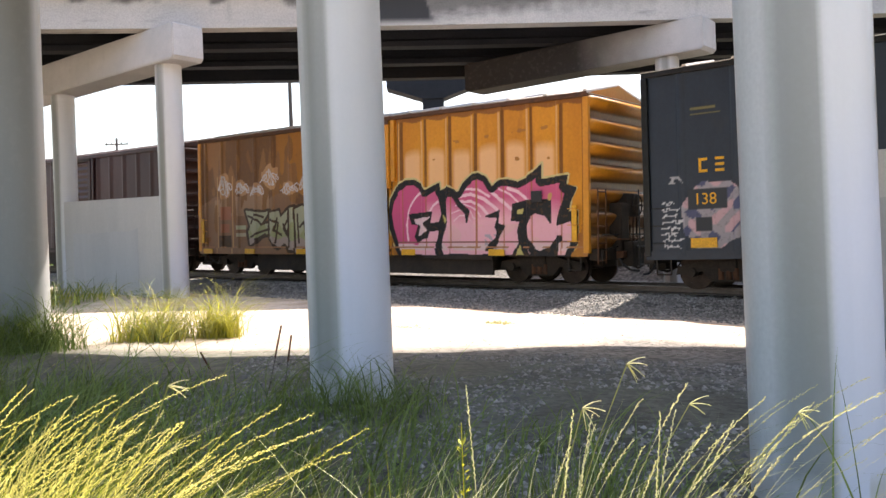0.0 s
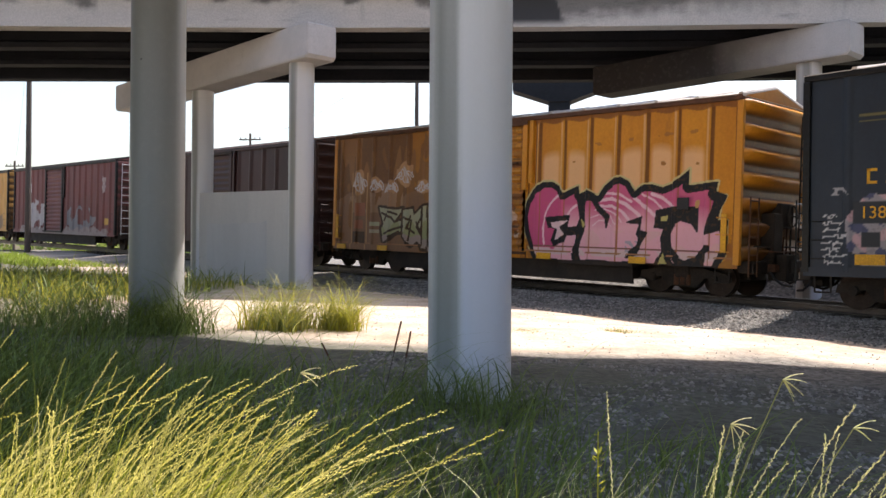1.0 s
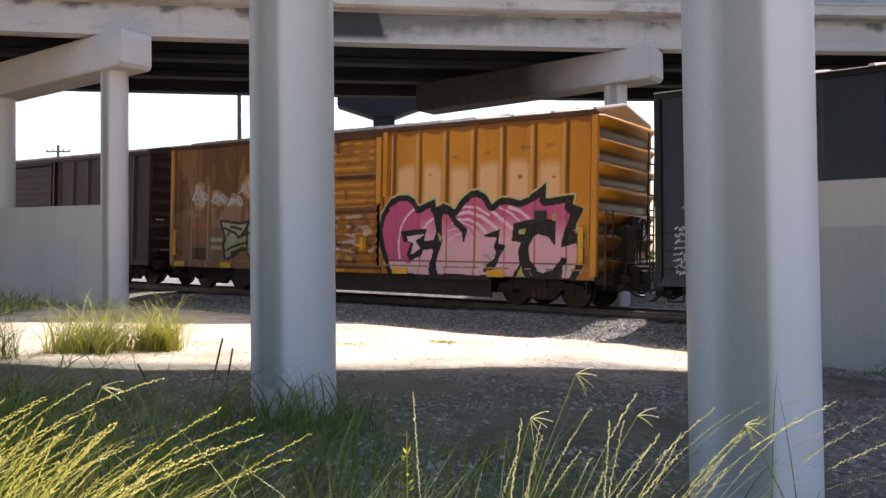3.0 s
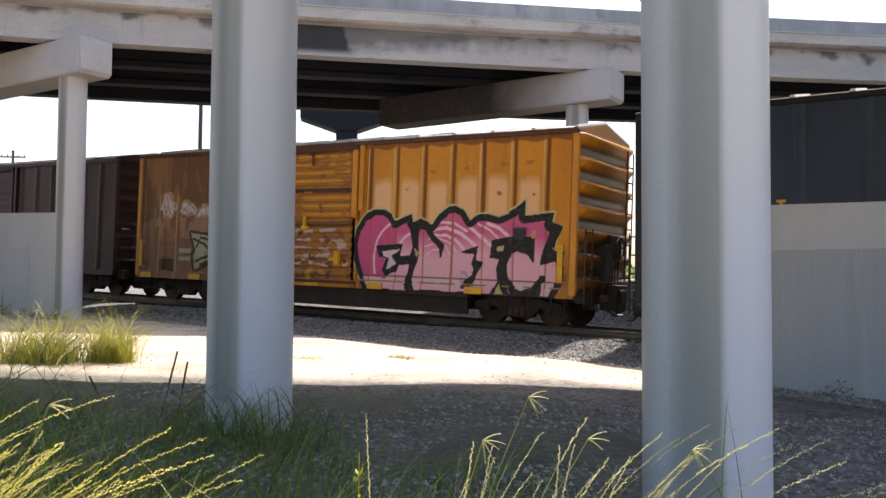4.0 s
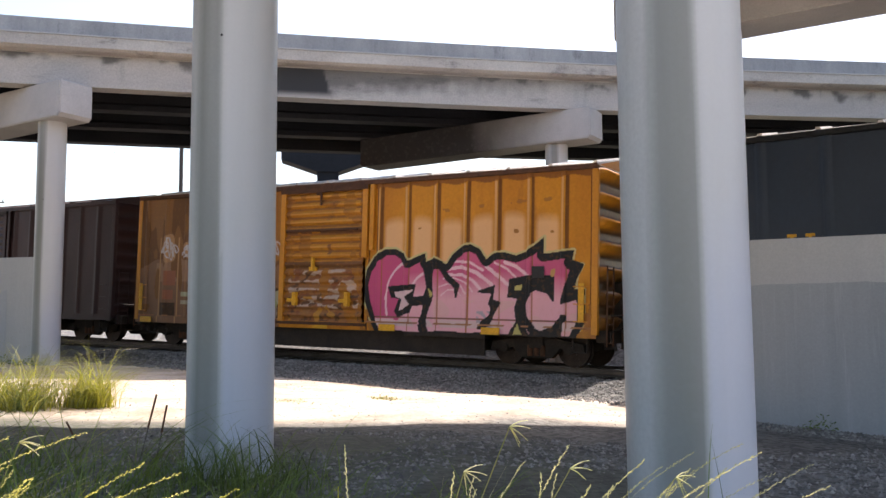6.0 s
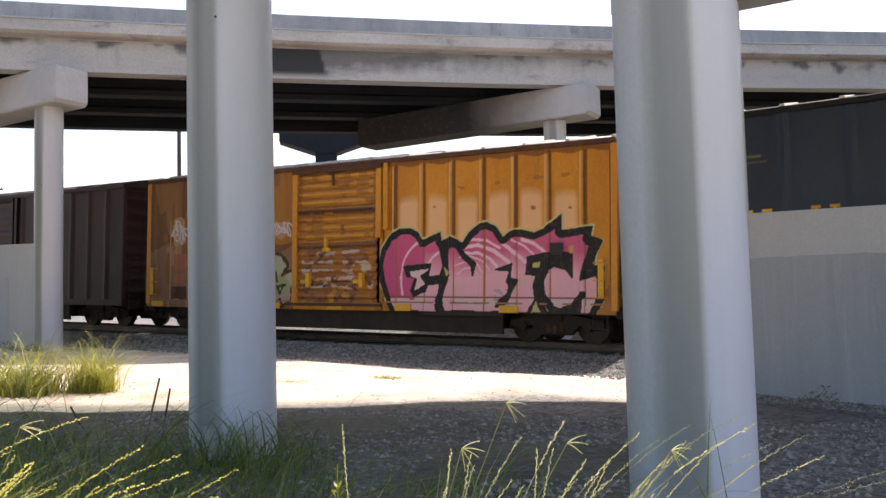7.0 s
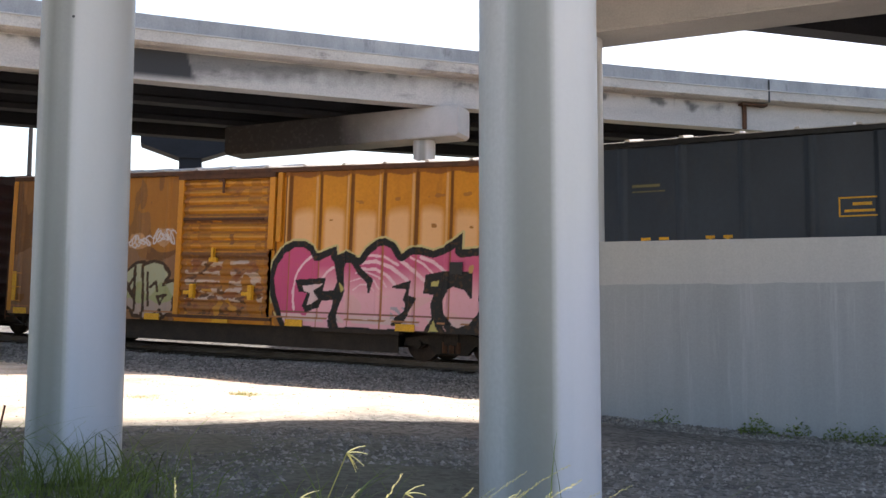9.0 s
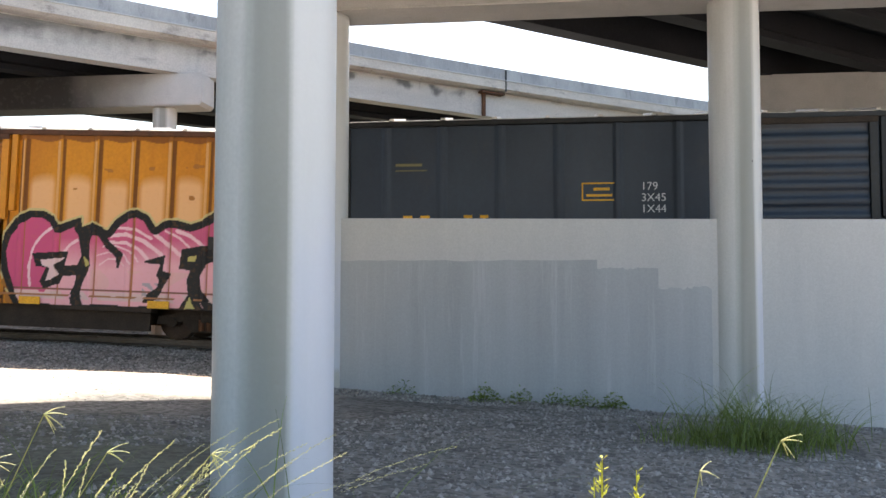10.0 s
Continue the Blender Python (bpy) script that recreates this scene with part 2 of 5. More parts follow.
def rods(lines, r, seg=8):
    bm = bmesh.new()
    for a, b in lines:
        rod(bm, a, b, r, seg)
    return bm


def prism(pts, y0, y1):
    """A closed outline in x and z, drawn out along y."""
    bm = bmesh.new()
    f = [bm.verts.new((x, y0, z)) for x, z in pts]
    g = [bm.verts.new((x, y1, z)) for x, z in pts]
    bm.faces.new(f)
    bm.faces.new(g[::-1])
    n = len(pts)
    for i in range(n):
        bm.faces.new((f[i], g[i], g[(i + 1) % n], f[(i + 1) % n]))
    bmesh.ops.recalc_face_normals(bm, faces=bm.faces)
    return bm


def empty(name, label, category, m=None, group=""):
    o = tagged(new(name), label, category, group)
    if m is not None:
        o.matrix_world = m
    return o


# ---- plan: u runs along the tracks, v across them ----
TH = radians(39.6)
U, V = Vector((math.cos(TH), -math.sin(TH), 0)), Vector((math.sin(TH), math.cos(TH), 0))
YAW = -39.6
GRADE = -0.0343
TRACK_V = 20.32


def uv(u, v, z=0.0):
    p = U * u + V * v
    return (p.x, p.y, z)


def on(x, y):
    return x * U.x + y * U.y, x * V.x + y * V.y


def rail_z(u):
    """Rail level: falling at GRADE, easing through a sag under the near overpass."""
    a = min(max(u + 6.0, 0.0), 12.0)
    return 0.15 + GRADE * min(u, -6.0) + GRADE * a + 0.0423 * a * a / 24 + 0.008 * max(u - 6.0, 0.0)


def earth_z(x, y):
    u, v = on(x, y)
    uc = min(max(u, -55.0), 25.0)
    z = -0.033 * (uc + 6.6) if uc < -7 else -0.06 * (uc + 6.8)
    s = min(max((v - 16.6) / 1.7, 0), 1) * min(max((24.6 - v) / 1.7, 0), 1)
    top = rail_z(uc) - 0.20
    z = z + (top - z) * s * s * (3 - 2 * s) if top > z else z
    if v > 24 and -32 < uc < 24:
        k = min((v - 24) / 4.0, 1.0)
        z += 1.5 * k * k * (3 - 2 * k)
    b = min(max((3.6 - y) / 2.2, 0), 1) * min(max((v + 12) / 4, 0), 1)
    z += 0.32 * b * b * (3 - 2 * b)
    z += 0.05 * noise.noise((x * 0.35, y * 0.35, 0)) + 0.018 * noise.noise((x * 1.7, y * 1.7, 3))
    return z


def ground():
    def axis(a, b, step, far):
        mid = np.arange(a, b + 1e-6, step)
        out = np.array([1, 2, 4, 8, 14, 25, 45, 80, 150, 300, far])
        return np.concatenate([a - out[::-1], mid, b + out])
    xs, ys = axis(-24, 24, 0.3, 1500), axis(-3, 34, 0.3, 1500)
    verts = [(x, y, earth_z(x, y)) for y in ys for x in xs]
    nx = len(xs)
    faces = [(j * nx + i, j * nx + i + 1, (j + 1) * nx + i + 1, (j + 1) * nx + i) for j in range(len(ys) - 1) for i in range(nx - 1)]
    o = raw("ground", verts, faces, EARTH, smooth=True)
    at = o.data.color_attributes.new("cover", "FLOAT_COLOR", "POINT")
    for k, (x, y, z) in enumerate(verts):
        u, v = on(x, y)
        wob = 1.2 * noise.noise((x * 0.5, y * 0.5, 7))
        gravel = min(max((v - 15.9 + 0.3 * wob) / 0.5, 0), 1) * (1 if v < 45 else 0)
        far = 1.0 if 27 < v < 60 and u > -32 else 0
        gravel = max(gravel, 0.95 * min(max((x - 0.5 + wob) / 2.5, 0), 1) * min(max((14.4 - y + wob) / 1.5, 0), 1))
        # shade painted in: dark gravel tone carried out to the deck's shadow edge
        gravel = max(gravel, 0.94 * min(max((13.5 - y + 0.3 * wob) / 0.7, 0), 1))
        green = min(max((-x - 9.0 + 2 * wob) / 2, 0), 1) * min(max((v - 3) / 4, 0), 1) * min(max((13.5 - v + wob) / 1.5, 0), 1)
        green = max(green, min(max((-x * 0.5 + 6.5 - y + 2 * wob) / 2, 0), 1) * (1 if x < 3 else 0.2))
        # dark tone over the left-hand ground, run out towards the same edge
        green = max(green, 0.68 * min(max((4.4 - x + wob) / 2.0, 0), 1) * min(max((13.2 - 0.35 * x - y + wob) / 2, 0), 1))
        # unseen ground behind the camera is left pale to bounce light forward
        green *= min(max((y + 2.0) / 1.5, 0), 1)
        gravel *= min(max((y + 2.0) / 1.5, 0), 1)
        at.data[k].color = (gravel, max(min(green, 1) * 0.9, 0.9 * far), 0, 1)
    return tagged(o, kind="structure")


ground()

# ---- bridges ----
def column(x, y, z0, z1, r, label, group, lit_tone=1.0):
    o = empty("bridge_column", label, "column", pose(x, y, 0), group)
    na, nz = 120, 70
    vs = [(r * math.cos(i * 2 * math.pi / na), r * math.sin(i * 2 * math.pi / na), z0 + (z1 - z0) * j / nz) for j in range(nz + 1) for i in range(na)]
    fs = [(j * na + i, j * na + (i + 1) % na, (j + 1) * na + (i + 1) % na, (j + 1) * na + i) for j in range(nz) for i in range(na)]
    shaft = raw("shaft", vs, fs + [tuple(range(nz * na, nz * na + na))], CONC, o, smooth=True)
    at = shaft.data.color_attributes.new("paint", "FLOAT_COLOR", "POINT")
    for k, (px, py, pz) in enumerate(vs):
        # a dark run-off stain down the south side, crisp along one edge; a pale coat beside it, bluish low down; part
        # of the contrast is light from the right painted in
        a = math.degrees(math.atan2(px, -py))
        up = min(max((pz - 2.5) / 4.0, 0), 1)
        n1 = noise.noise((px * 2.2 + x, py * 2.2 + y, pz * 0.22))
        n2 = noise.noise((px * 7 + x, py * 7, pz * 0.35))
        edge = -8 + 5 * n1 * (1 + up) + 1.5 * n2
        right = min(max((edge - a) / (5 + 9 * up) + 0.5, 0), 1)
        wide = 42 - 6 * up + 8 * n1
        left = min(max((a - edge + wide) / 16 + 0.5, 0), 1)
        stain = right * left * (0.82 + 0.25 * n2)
        coat = lit_tone * min(max((a - edge) / 8, 0), 1) * min(max((105 - a) / 30, 0), 1)
        # the column deep under the deck is painted dark all over for its shade
        if lit_tone < 0.5:
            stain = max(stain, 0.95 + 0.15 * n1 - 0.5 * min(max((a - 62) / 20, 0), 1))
        low = min(max((2.6 + 0.6 * n1 - pz) / 0.9, 0), 1)
        dust = min(max((z0 + 0.95 + 0.15 * n2 - pz) / 0.2, 0), 1)
        if dust > 0.5 and n1 > -0.1:
            at.data[k].color = (0.46, 0.44, 0.40, 0.6)
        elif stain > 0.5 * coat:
            at.data[k].color = (0.205, 0.21, 0.185, 0.92 * stain) if lit_tone > 0.5 else (0.165, 0.175, 0.17, 0.95 * min(stain, 1))
        else:
            at.data[k].color = (0.60 - 0.03 * low, 0.605 - 0.02 * low, 0.60 + 0.055 * low, 0.75 * coat)
    for k in range(4):
        bm = bmesh.new()
        zz = z0 + 1.9 + k * 1.55
        a = 0.7 + k * 1.9
        rod(bm, (math.cos(a) * (r - 0.01), math.sin(a) * (r - 0.01), zz), (math.cos(a) * (r + 0.004), math.sin(a) * (r + 0.004), zz), 0.014, 6)
        part("form_hole", bm, PLATE, o)
    return o


def cap(u0, u1, v, half, z0, z1, label, soot_shade=0.0):
    """A bent cap along the tracks, its ends chamfered underneath."""
    o = empty("bent_cap", label, "bridge beam", pose(*uv(0, v), 0, 0, YAW), "bent caps")
    ch = 0.10
    bm = prism([(u0, z0 + ch), (u0 + ch, z0), (u1 - ch, z0), (u1, z0 + ch), (u1, z1 - 0.04), (u1 - 0.04, z1), (u0 + 0.04, z1), (u0, z1 - 0.04)], -half, half)
    bmesh.ops.bevel(bm, geom=[e for e in bm.edges if abs(e.verts[0].co.y - e.verts[1].co.y) < 1e-4], offset=0.03, segments=2, affect="EDGES")
    if soot_shade:
        bmesh.ops.subdivide_edges(bm, edges=[e for e in bm.edges if abs(e.verts[0].co.x - e.verts[1].co.x) > 2], cuts=60, use_grid_fill=True)
    beam = part("beam", bm, CAPC_SHADE if soot_shade else CAPC, o)
    if soot_shade:
        # shade painted in, darker the further the cap reaches in under the deck
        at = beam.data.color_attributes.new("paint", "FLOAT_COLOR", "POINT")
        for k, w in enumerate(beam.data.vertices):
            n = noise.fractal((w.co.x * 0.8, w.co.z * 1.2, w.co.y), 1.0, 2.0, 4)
            at.data[k].color = (0.030, 0.029, 0.030, min(max((u1 - 0.9 - w.co.x + 0.7 * n) / soot_shade, 0), 0.97))
    for uu in (u0 + 1.0, (u0 + u1) / 2, u1 - 1.0):
        part("bearing_pad", boxes((uu - 0.25, uu + 0.25, -0.2, 0.2, z1, z1 + 0.05)), PLATE, o)
    return o


COLS = (("A", -6.61, 13.85), ("B", -0.95, 9.28), ("C", 2.55, 5.95), ("D", 12.73, 9.93))
RC = 0.44
for n, x, y in COLS:
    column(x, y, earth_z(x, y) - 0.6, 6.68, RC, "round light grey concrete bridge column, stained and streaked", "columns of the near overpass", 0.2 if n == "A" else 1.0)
for uu in (-3.93, 10.9):
    p = uv(uu, 15.76)
    column(p[0], p[1], earth_z(p[0], p[1]) - 0.6, 6.68, RC, "round light grey concrete bridge column, stained and streaked", "columns of the near overpass")
NCZ = (6.67, 7.6)
cap(-15.2, 3.2, 6.45, 0.5, *NCZ, "pale concrete bent cap over three round columns")
cap(-5.7, 13.0, 15.8, 0.5, *NCZ, "pale concrete bent cap above the crash wall")


def strip(name, prof, path, material, parent, taper=None):
    """A profile (offset across, height) swept along a plan curve."""
    bm = bmesh.new()
    rows = []
    for i, (x, y) in enumerate(path):
        a, b = path[max(i - 1, 0)], path[min(i + 1, len(path) - 1)]
        d = Vector((b[0] - a[0], b[1] - a[1])).normalized()
        n = Vector((-d.y, d.x))
        k = taper(x) if taper else 1.0
        rows.append([bm.verts.new((x + n.x * o * k, y + n.y * o * k, z)) for o, z in prof])
    k = len(prof)
    for r, s in zip(rows, rows[1:]):
        for j in range(k):
            bm.faces.new((r[j], s[j], s[(j + 1) % k], r[(j + 1) % k]))
    bm.faces.new(rows[0])
    bm.faces.new(rows[-1][::-1])
    bmesh.ops.recalc_face_normals(bm, faces=bm.faces)
    return part(name, bm, material, parent)


def deck(path, zg, width, near_over, far_over, label, taper=None):
    """Girders, slab and parapets of an overpass; the path is its near outer girder face."""
    o = empty("overpass_deck", label, "bridge")
    zs = zg + 0.92
    ng = max(3, int(width / 2.3) + 1)
    # only the near outer girder keeps plain concrete; the rest get the shade-dark copy
    for k in range(ng):
        c = 0.25 + k * (width - 0.5) / (ng - 1)
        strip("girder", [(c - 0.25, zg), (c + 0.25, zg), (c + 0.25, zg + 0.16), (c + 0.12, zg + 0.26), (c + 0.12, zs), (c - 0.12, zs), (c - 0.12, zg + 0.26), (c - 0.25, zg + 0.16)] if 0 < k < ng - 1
              else [(c - 0.25, zg), (c + 0.25, zg), (c + 0.25, zs), (c - 0.25, zs)], path, GIRD if k == 0 else SHADE_CONC, o, taper)
    # dark sheet below the slab, standing in for the shade between girders
    strip("soffit", [(0.5, zs - 0.05), (width - 0.5, zs - 0.05), (width - 0.5, zs - 0.004), (0.5, zs - 0.004)], path, SHADE_CONC, o, taper)
    a, b = -near_over, width + far_over
    strip("slab", [(a, zs + 0.06), (a + 0.12, zs), (b - 0.12, zs), (b, zs + 0.06), (b, zs + 0.36), (a, zs + 0.36)], path, DECKC, o, taper)
    for s, q in ((a + 0.07, 1), (b - 0.07, -1)):
        strip("drip_ledge", [(s - q * 0.10, zs + 0.362), (s + q * 0.3, zs + 0.362), (s + q * 0.3, zs + 0.40), (s - q * 0.10, zs + 0.40)], path, CAPC, o, taper)
        strip("parapet", [(s, zs + 0.402), (s + q * 0.38, zs + 0.402), (s + q * 0.22, zs + 0.84), (s + q * 0.03, zs + 0.84)], path, PARC, o, taper)
    return o


def far_y(x):
    d = x - 15
    if abs(d) > 32:
        return 25.75 - 0.0024 * 32 * 32 - 0.1536 * (abs(d) - 32) * 0.6
    return 25.75 - 0.0024 * d * d


FARPATH = [(x, far_y(x)) for x in list(range(-150, -20, 26)) + list(range(-20, 52, 4)) + [60, 80, 110, 150]]
far_deck = deck(FARPATH, 8.06, 8.0, 0.45, 0.45, "weathered concrete highway overpass with stained parapet and dark soffit")
def narrowing(x):
    """The far edge of the near deck bends in, then flares out again: made up out of view to place its shadow."""
    d = min(max(9.0 - x, 0.0), 40.0)
    return 1.0 - 0.0131 * d * d / (d + 2.5) * min(max((x + 3.8) / 4.0, 0.0), 1.0)


# deck edges out of view are set by where their shadows must end
deck([(x, 6.3) for x in (-120, -90, -60, -31, -26, -21, -16, -12, -9, -6, -4, -3, -2, -1, 0, 1, 2, 4, 6, 7.5, 9, 11, 30, 60, 120)], 7.6, 9.25, 0.05, 1.8, "concrete overpass deck shading the near columns", narrowing)

# expansion joint and drain pipe in the far fascia
jt = empty("expansion_joint", "open vertical joint with rusty drain pipe in the overpass fascia", "joint")
for nm, bm, m in (("joint_plate", boxes((19.2, 19.26, far_y(19.2) - 0.47, far_y(19.2) - 0.44, 8.95, 9.74)), PLATE),
                  ("drain_pipe", rods([((18.5, far_y(18.5) - 0.08, 8.05), (18.5, far_y(18.5) - 0.08, 8.9))], 0.08), RUST),
                  ("bracket", boxes((18.3, 19.3, far_y(18.5) - 0.3, far_y(18.5) - 0.02, 8.86, 8.93)), RUST)):
    part(nm, bm, m, jt)

# far overpass bents
EV = 14.35
for uu in (-21.45, -27.4, -32.4):
    p = uv(uu, EV)
    column(p[0], p[1], earth_z(p[0], p[1]) - 0.6, 7.12, 0.365, "round pale concrete column of the far overpass", "columns of the far overpass")
cap(-33.5, -20.45, EV, 0.5, 7.04, 8.03, "pale concrete bent cap with chamfered end")
BV = 24.9
for uu in (-11.25,):
    p = uv(uu, BV)
    column(p[0], p[1], earth_z(p[0], p[1]) - 0.6, 7.12, 0.35, "round pale concrete column of the far overpass", "columns of the far overpass")
cap(-18.6, -9.9, BV, 0.5, 7.08, 8.05, "concrete bent cap, pale at its end, with shade painted in under the deck", 3.8)
# hammerhead pier of a ramp further back, in the shade-dark concrete because it is backlit
hh = empty("pier_cap", "dark tapered hammerhead pier cap of a ramp behind", "bridge beam", pose(0.1, 45, 0))
part("beam", prism([(-2.3, 9.95), (-0.5, 9.35), (0.6, 9.35), (2.1, 9.9), (2.1, 11.2), (-2.3, 11.2)], -0.6, 0.6), SHADE_CONC, hh)
part("shaft", boxes((-0.5, 0.6, -0.5, 0.5, -1, 9.4), bev=0.05), SHADE_CONC, hh)


def crash_wall(u0, u1, v, z0, z1, name, fall):
    o = tagged(new(name), kind="structure")
    o.matrix_world = pose(*uv(0, v), 0, 0, YAW)
    ze = z1 + fall * (u1 - u0)
    bm = prism([(u0, z0), (u1, z0), (u1, ze - 0.03), (u1 - 0.02, ze), (u0 + 0.02, z1), (u0, z1 - 0.03)], -0.24, 0.3)
    part("wall_body", bm, WALLC, o)
    return o


def wall_patch(parent, u0, u1, z0, z1, wob, material):
    """Repainted area, a thin coat with an uneven upper edge."""
    top = [(u1 - (u1 - u0) * k / 24, z1 + 0.5 * wob * noise.noise((k * 0.45, z1, 1))) for k in range(25)]
    part("repainted_patch", prism([(u0, z0), (u1, z0)] + top, -0.245, -0.242), material, parent)


w = crash_wall(-3.9, 14.5, 15.77, -1.6, 2.88, "wall_near_overpass", -0.011)
wall_patch(w, -3.6, 1.05, -0.4, 2.1, 0.10, WALLP)
wall_patch(w, 1.05, 2.1, -0.7, 1.95, 0.14, WALLP)
wall_patch(w, 2.1, 3.0, -0.7, 1.6, 0.16, WALLP)
w = crash_wall(-27.3, -21.6, EV, -0.3, 3.57, "wall_far_overpass", -0.034)
wall_patch(w, -26.6, -22.9, 0.1, 2.5, 0.12, WALLQ)

# ---- track ----
trk = empty("railway_track", "steel rails on dark timber ties in grey ballast", "track", pose(*uv(0, TRACK_V, 0), 0, 0, YAW))
RP = [(-0.07, -0.17), (0.07, -0.17), (0.07, -0.15), (0.012, -0.13), (0.012, -0.045), (0.036, -0.03), (0.036, 0), (-0.036, 0), (-0.036, -0.03), (-0.012, -0.045), (-0.012, -0.13), (-0.07, -0.15)]
for s in (-0.7525, 0.7525):
    bm = bmesh.new()
    prev = None
    for ru in [-130, -6] + list(range(-5, 7)) + [60]:
        row = [bm.verts.new((ru, s + y, z + rail_z(ru))) for y, z in RP]
        if prev:
            for i in range(len(RP)):
                bm.faces.new((prev[i], row[i], row[(i + 1) % len(RP)], prev[(i + 1) % len(RP)]))
        prev = row
    bmesh.ops.recalc_face_normals(bm, faces=bm.faces)
    part("rail", bm, RAILM, trk)
tie = bpy.data.meshes.new("tie")
bm = boxes((-0.115, 0.115, -1.3, 1.3, -0.35, -0.172), bev=0.012)
bm.to_mesh(tie)
bm.free()
tie.materials.append(TIEM)
for k in range(130):
    o = new("tie", tie)
    o.parent = trk
    tu = -50 + k * 0.53 + random.uniform(-0.03, 0.03)
    o.location = (tu, random.uniform(-0.04, 0.04), rail_z(tu))
# next bent of the near overpass, beyond the tracks
cap(5.7, 18.0, 25.3, 0.5, 6.6, 7.62, "pale concrete bent cap beyond the tracks")
for uu in (7.0, 14.0):
    p = uv(uu, 25.3)
    column(p[0], p[1], earth_z(p[0], p[1]) - 0.6, 6.68, RC, "round light grey concrete bridge column, stained and streaked", "columns of the near overpass")


def sooty_face(x0, x1, z0, z1, parent):
    """Near face of the outer girder, blackened by exhaust under the ledge and washed by rain."""
    nx, nz = int((x1 - x0) / 0.06), 16
    vs, cs = [], []
    for j in range(nz + 1):
        for i in range(nx + 1):
            x, t = x0 + (x1 - x0) * i / nx, j / nz
            vs.append((x, far_y(x) - 0.02, z0 + (z1 - z0) * t))
            f = noise.fractal((x * 0.9, t * 1.1, 3), 1.0, 2.0, 5)
            g = noise.fractal((x * 3.5, t * 0.8, 8), 1.0, 2.0, 4)
            main = min(max((0.55 - 0.25 * t - x + 0.3 * g) / 0.35, 0), 1) * min(max((x + 2.3 + 0.5 * f) / 0.9, 0), 1)
            main *= min(max((t - 0.02 - 0.35 * (x > -0.6) * max(-0.1 - f, 0)) / 0.2, 0), 1)
            tail = (0 < x < 11) * min(max((t - 0.12 - 0.05 * x + 0.25 * f + 0.12 * g) / 0.45, 0), 1) * max(0.8 - 0.05 * x, 0)
            rest = 0.75 * min(max((t - 0.78 + 0.45 * f + 0.15 * g) / 0.25, 0), 1) * min(max(f * 2 + 0.3, 0), 1)
            streak = 0.3 * min(max((g - 0.35) * 2, 0), 1) * t
            cs.append((0.040, 0.041, 0.044, max(0.99 * main, 0.9 * tail, rest, streak)))
    fs = [(j * (nx + 1) + i, j * (nx + 1) + i + 1, (j + 1) * (nx + 1) + i + 1, (j + 1) * (nx + 1) + i) for j in range(nz) for i in range(nx)]
    o = raw("girder_face", vs, fs, GIRD_S, parent, "concrete girder face with black soot stains")
    at = o.data.color_attributes.new("paint", "FLOAT_COLOR", "POINT")
    for k, c in enumerate(cs):
        at.data[k].color = c


sooty_face(-19.0, 19.0, 8.065, 8.935, far_deck)

# ---- train ----
START, SPEED, SLOW = -10.70, 0.5623, -0.007
HALF = 1.62


def inside(px, pz, poly):
    hit = np.zeros(px.shape, bool)
    n = len(poly)
    for i in range(n):
        (x0, z0), (x1, z1) = poly[i], poly[(i + 1) % n]
        if z0 == z1:
            continue
        c = ((z0 > pz) != (z1 > pz)) & (px < (x1 - x0) * (pz - z0) / (z1 - z0) + x0)
        hit ^= c
    return hit


def away(px, pz, line, closed=False):
    """Distance from a line of points."""
    d = np.full(px.shape, 9.0)
    pts = list(line) + ([line[0]] if closed else [])
    for (x0, z0), (x1, z1) in zip(pts, pts[1:]):
        dx, dz = x1 - x0, z1 - z0
        t = np.clip(((px - x0) * dx + (pz - z0) * dz) / (dx * dx + dz * dz + 1e-9), 0, 1)
        d = np.minimum(d, np.hypot(px - x0 - t * dx, pz - z0 - t * dz))
    return d


def lay(rgba, mask, col, a=1.0):
    rgba[mask] = (*col, a)


def wob(px, pz, s, k=0):
    """Smooth uneven pattern for wear and overspray."""
    return np.sin(px * s + 1.3 * np.sin(pz * s * 0.7 + k)) * np.sin(pz * s * 1.1 + 1.7 * np.sin(px * s * 0.6 + 2 * k))


def grit(px, pz, s, k=0):
    """Uneven blotches without a visible rhythm."""
    out = np.zeros(px.shape)
    for i in range(6):
        a, f = 0.9 * i + 1.7 * k, s * (0.55 + 0.37 * i)
        out += np.sin(f * (px * math.cos(a) + pz * math.sin(a)) + 2.1 * i + k + 1.4 * np.sin(0.6 * f * (pz * math.cos(a) - px * math.sin(a)) + i)) / (1 + 0.35 * i)
    return out / 2.2


INK = (0.012, 0.012, 0.014)
# outlines and fills of the pink piece, from the leading end of the car and above the rails
PIECE = [(-6.14, .57), (-6.41, 1.0), (-6.6, 1.45), (-6.66, 1.92), (-6.56, 2.35), (-6.32, 2.68), (-5.98, 2.88), (-5.64, 2.88), (-5.36, 2.74), (-5.23, 2.56), (-5.07, 2.63), (-4.71, 2.75), (-4.69, 2.5), (-4.41, 2.63),
         (-4.19, 2.49), (-4.06, 2.47), (-3.89, 2.71), (-3.62, 2.9), (-3.38, 2.95), (-3.11, 2.83), (-2.92, 2.57), (-2.72, 2.71), (-2.44, 2.74), (-2.1, 2.65), (-1.83, 2.74), (-1.36, 3.08), (-1.37, 2.68), (-.59, 2.76),
         (-.65, 2.45), (-.37, 2.42), (-.51, 2.16), (-.56, 1.86), (-.33, 1.84), (-.34, 1.12), (-.55, .6)]
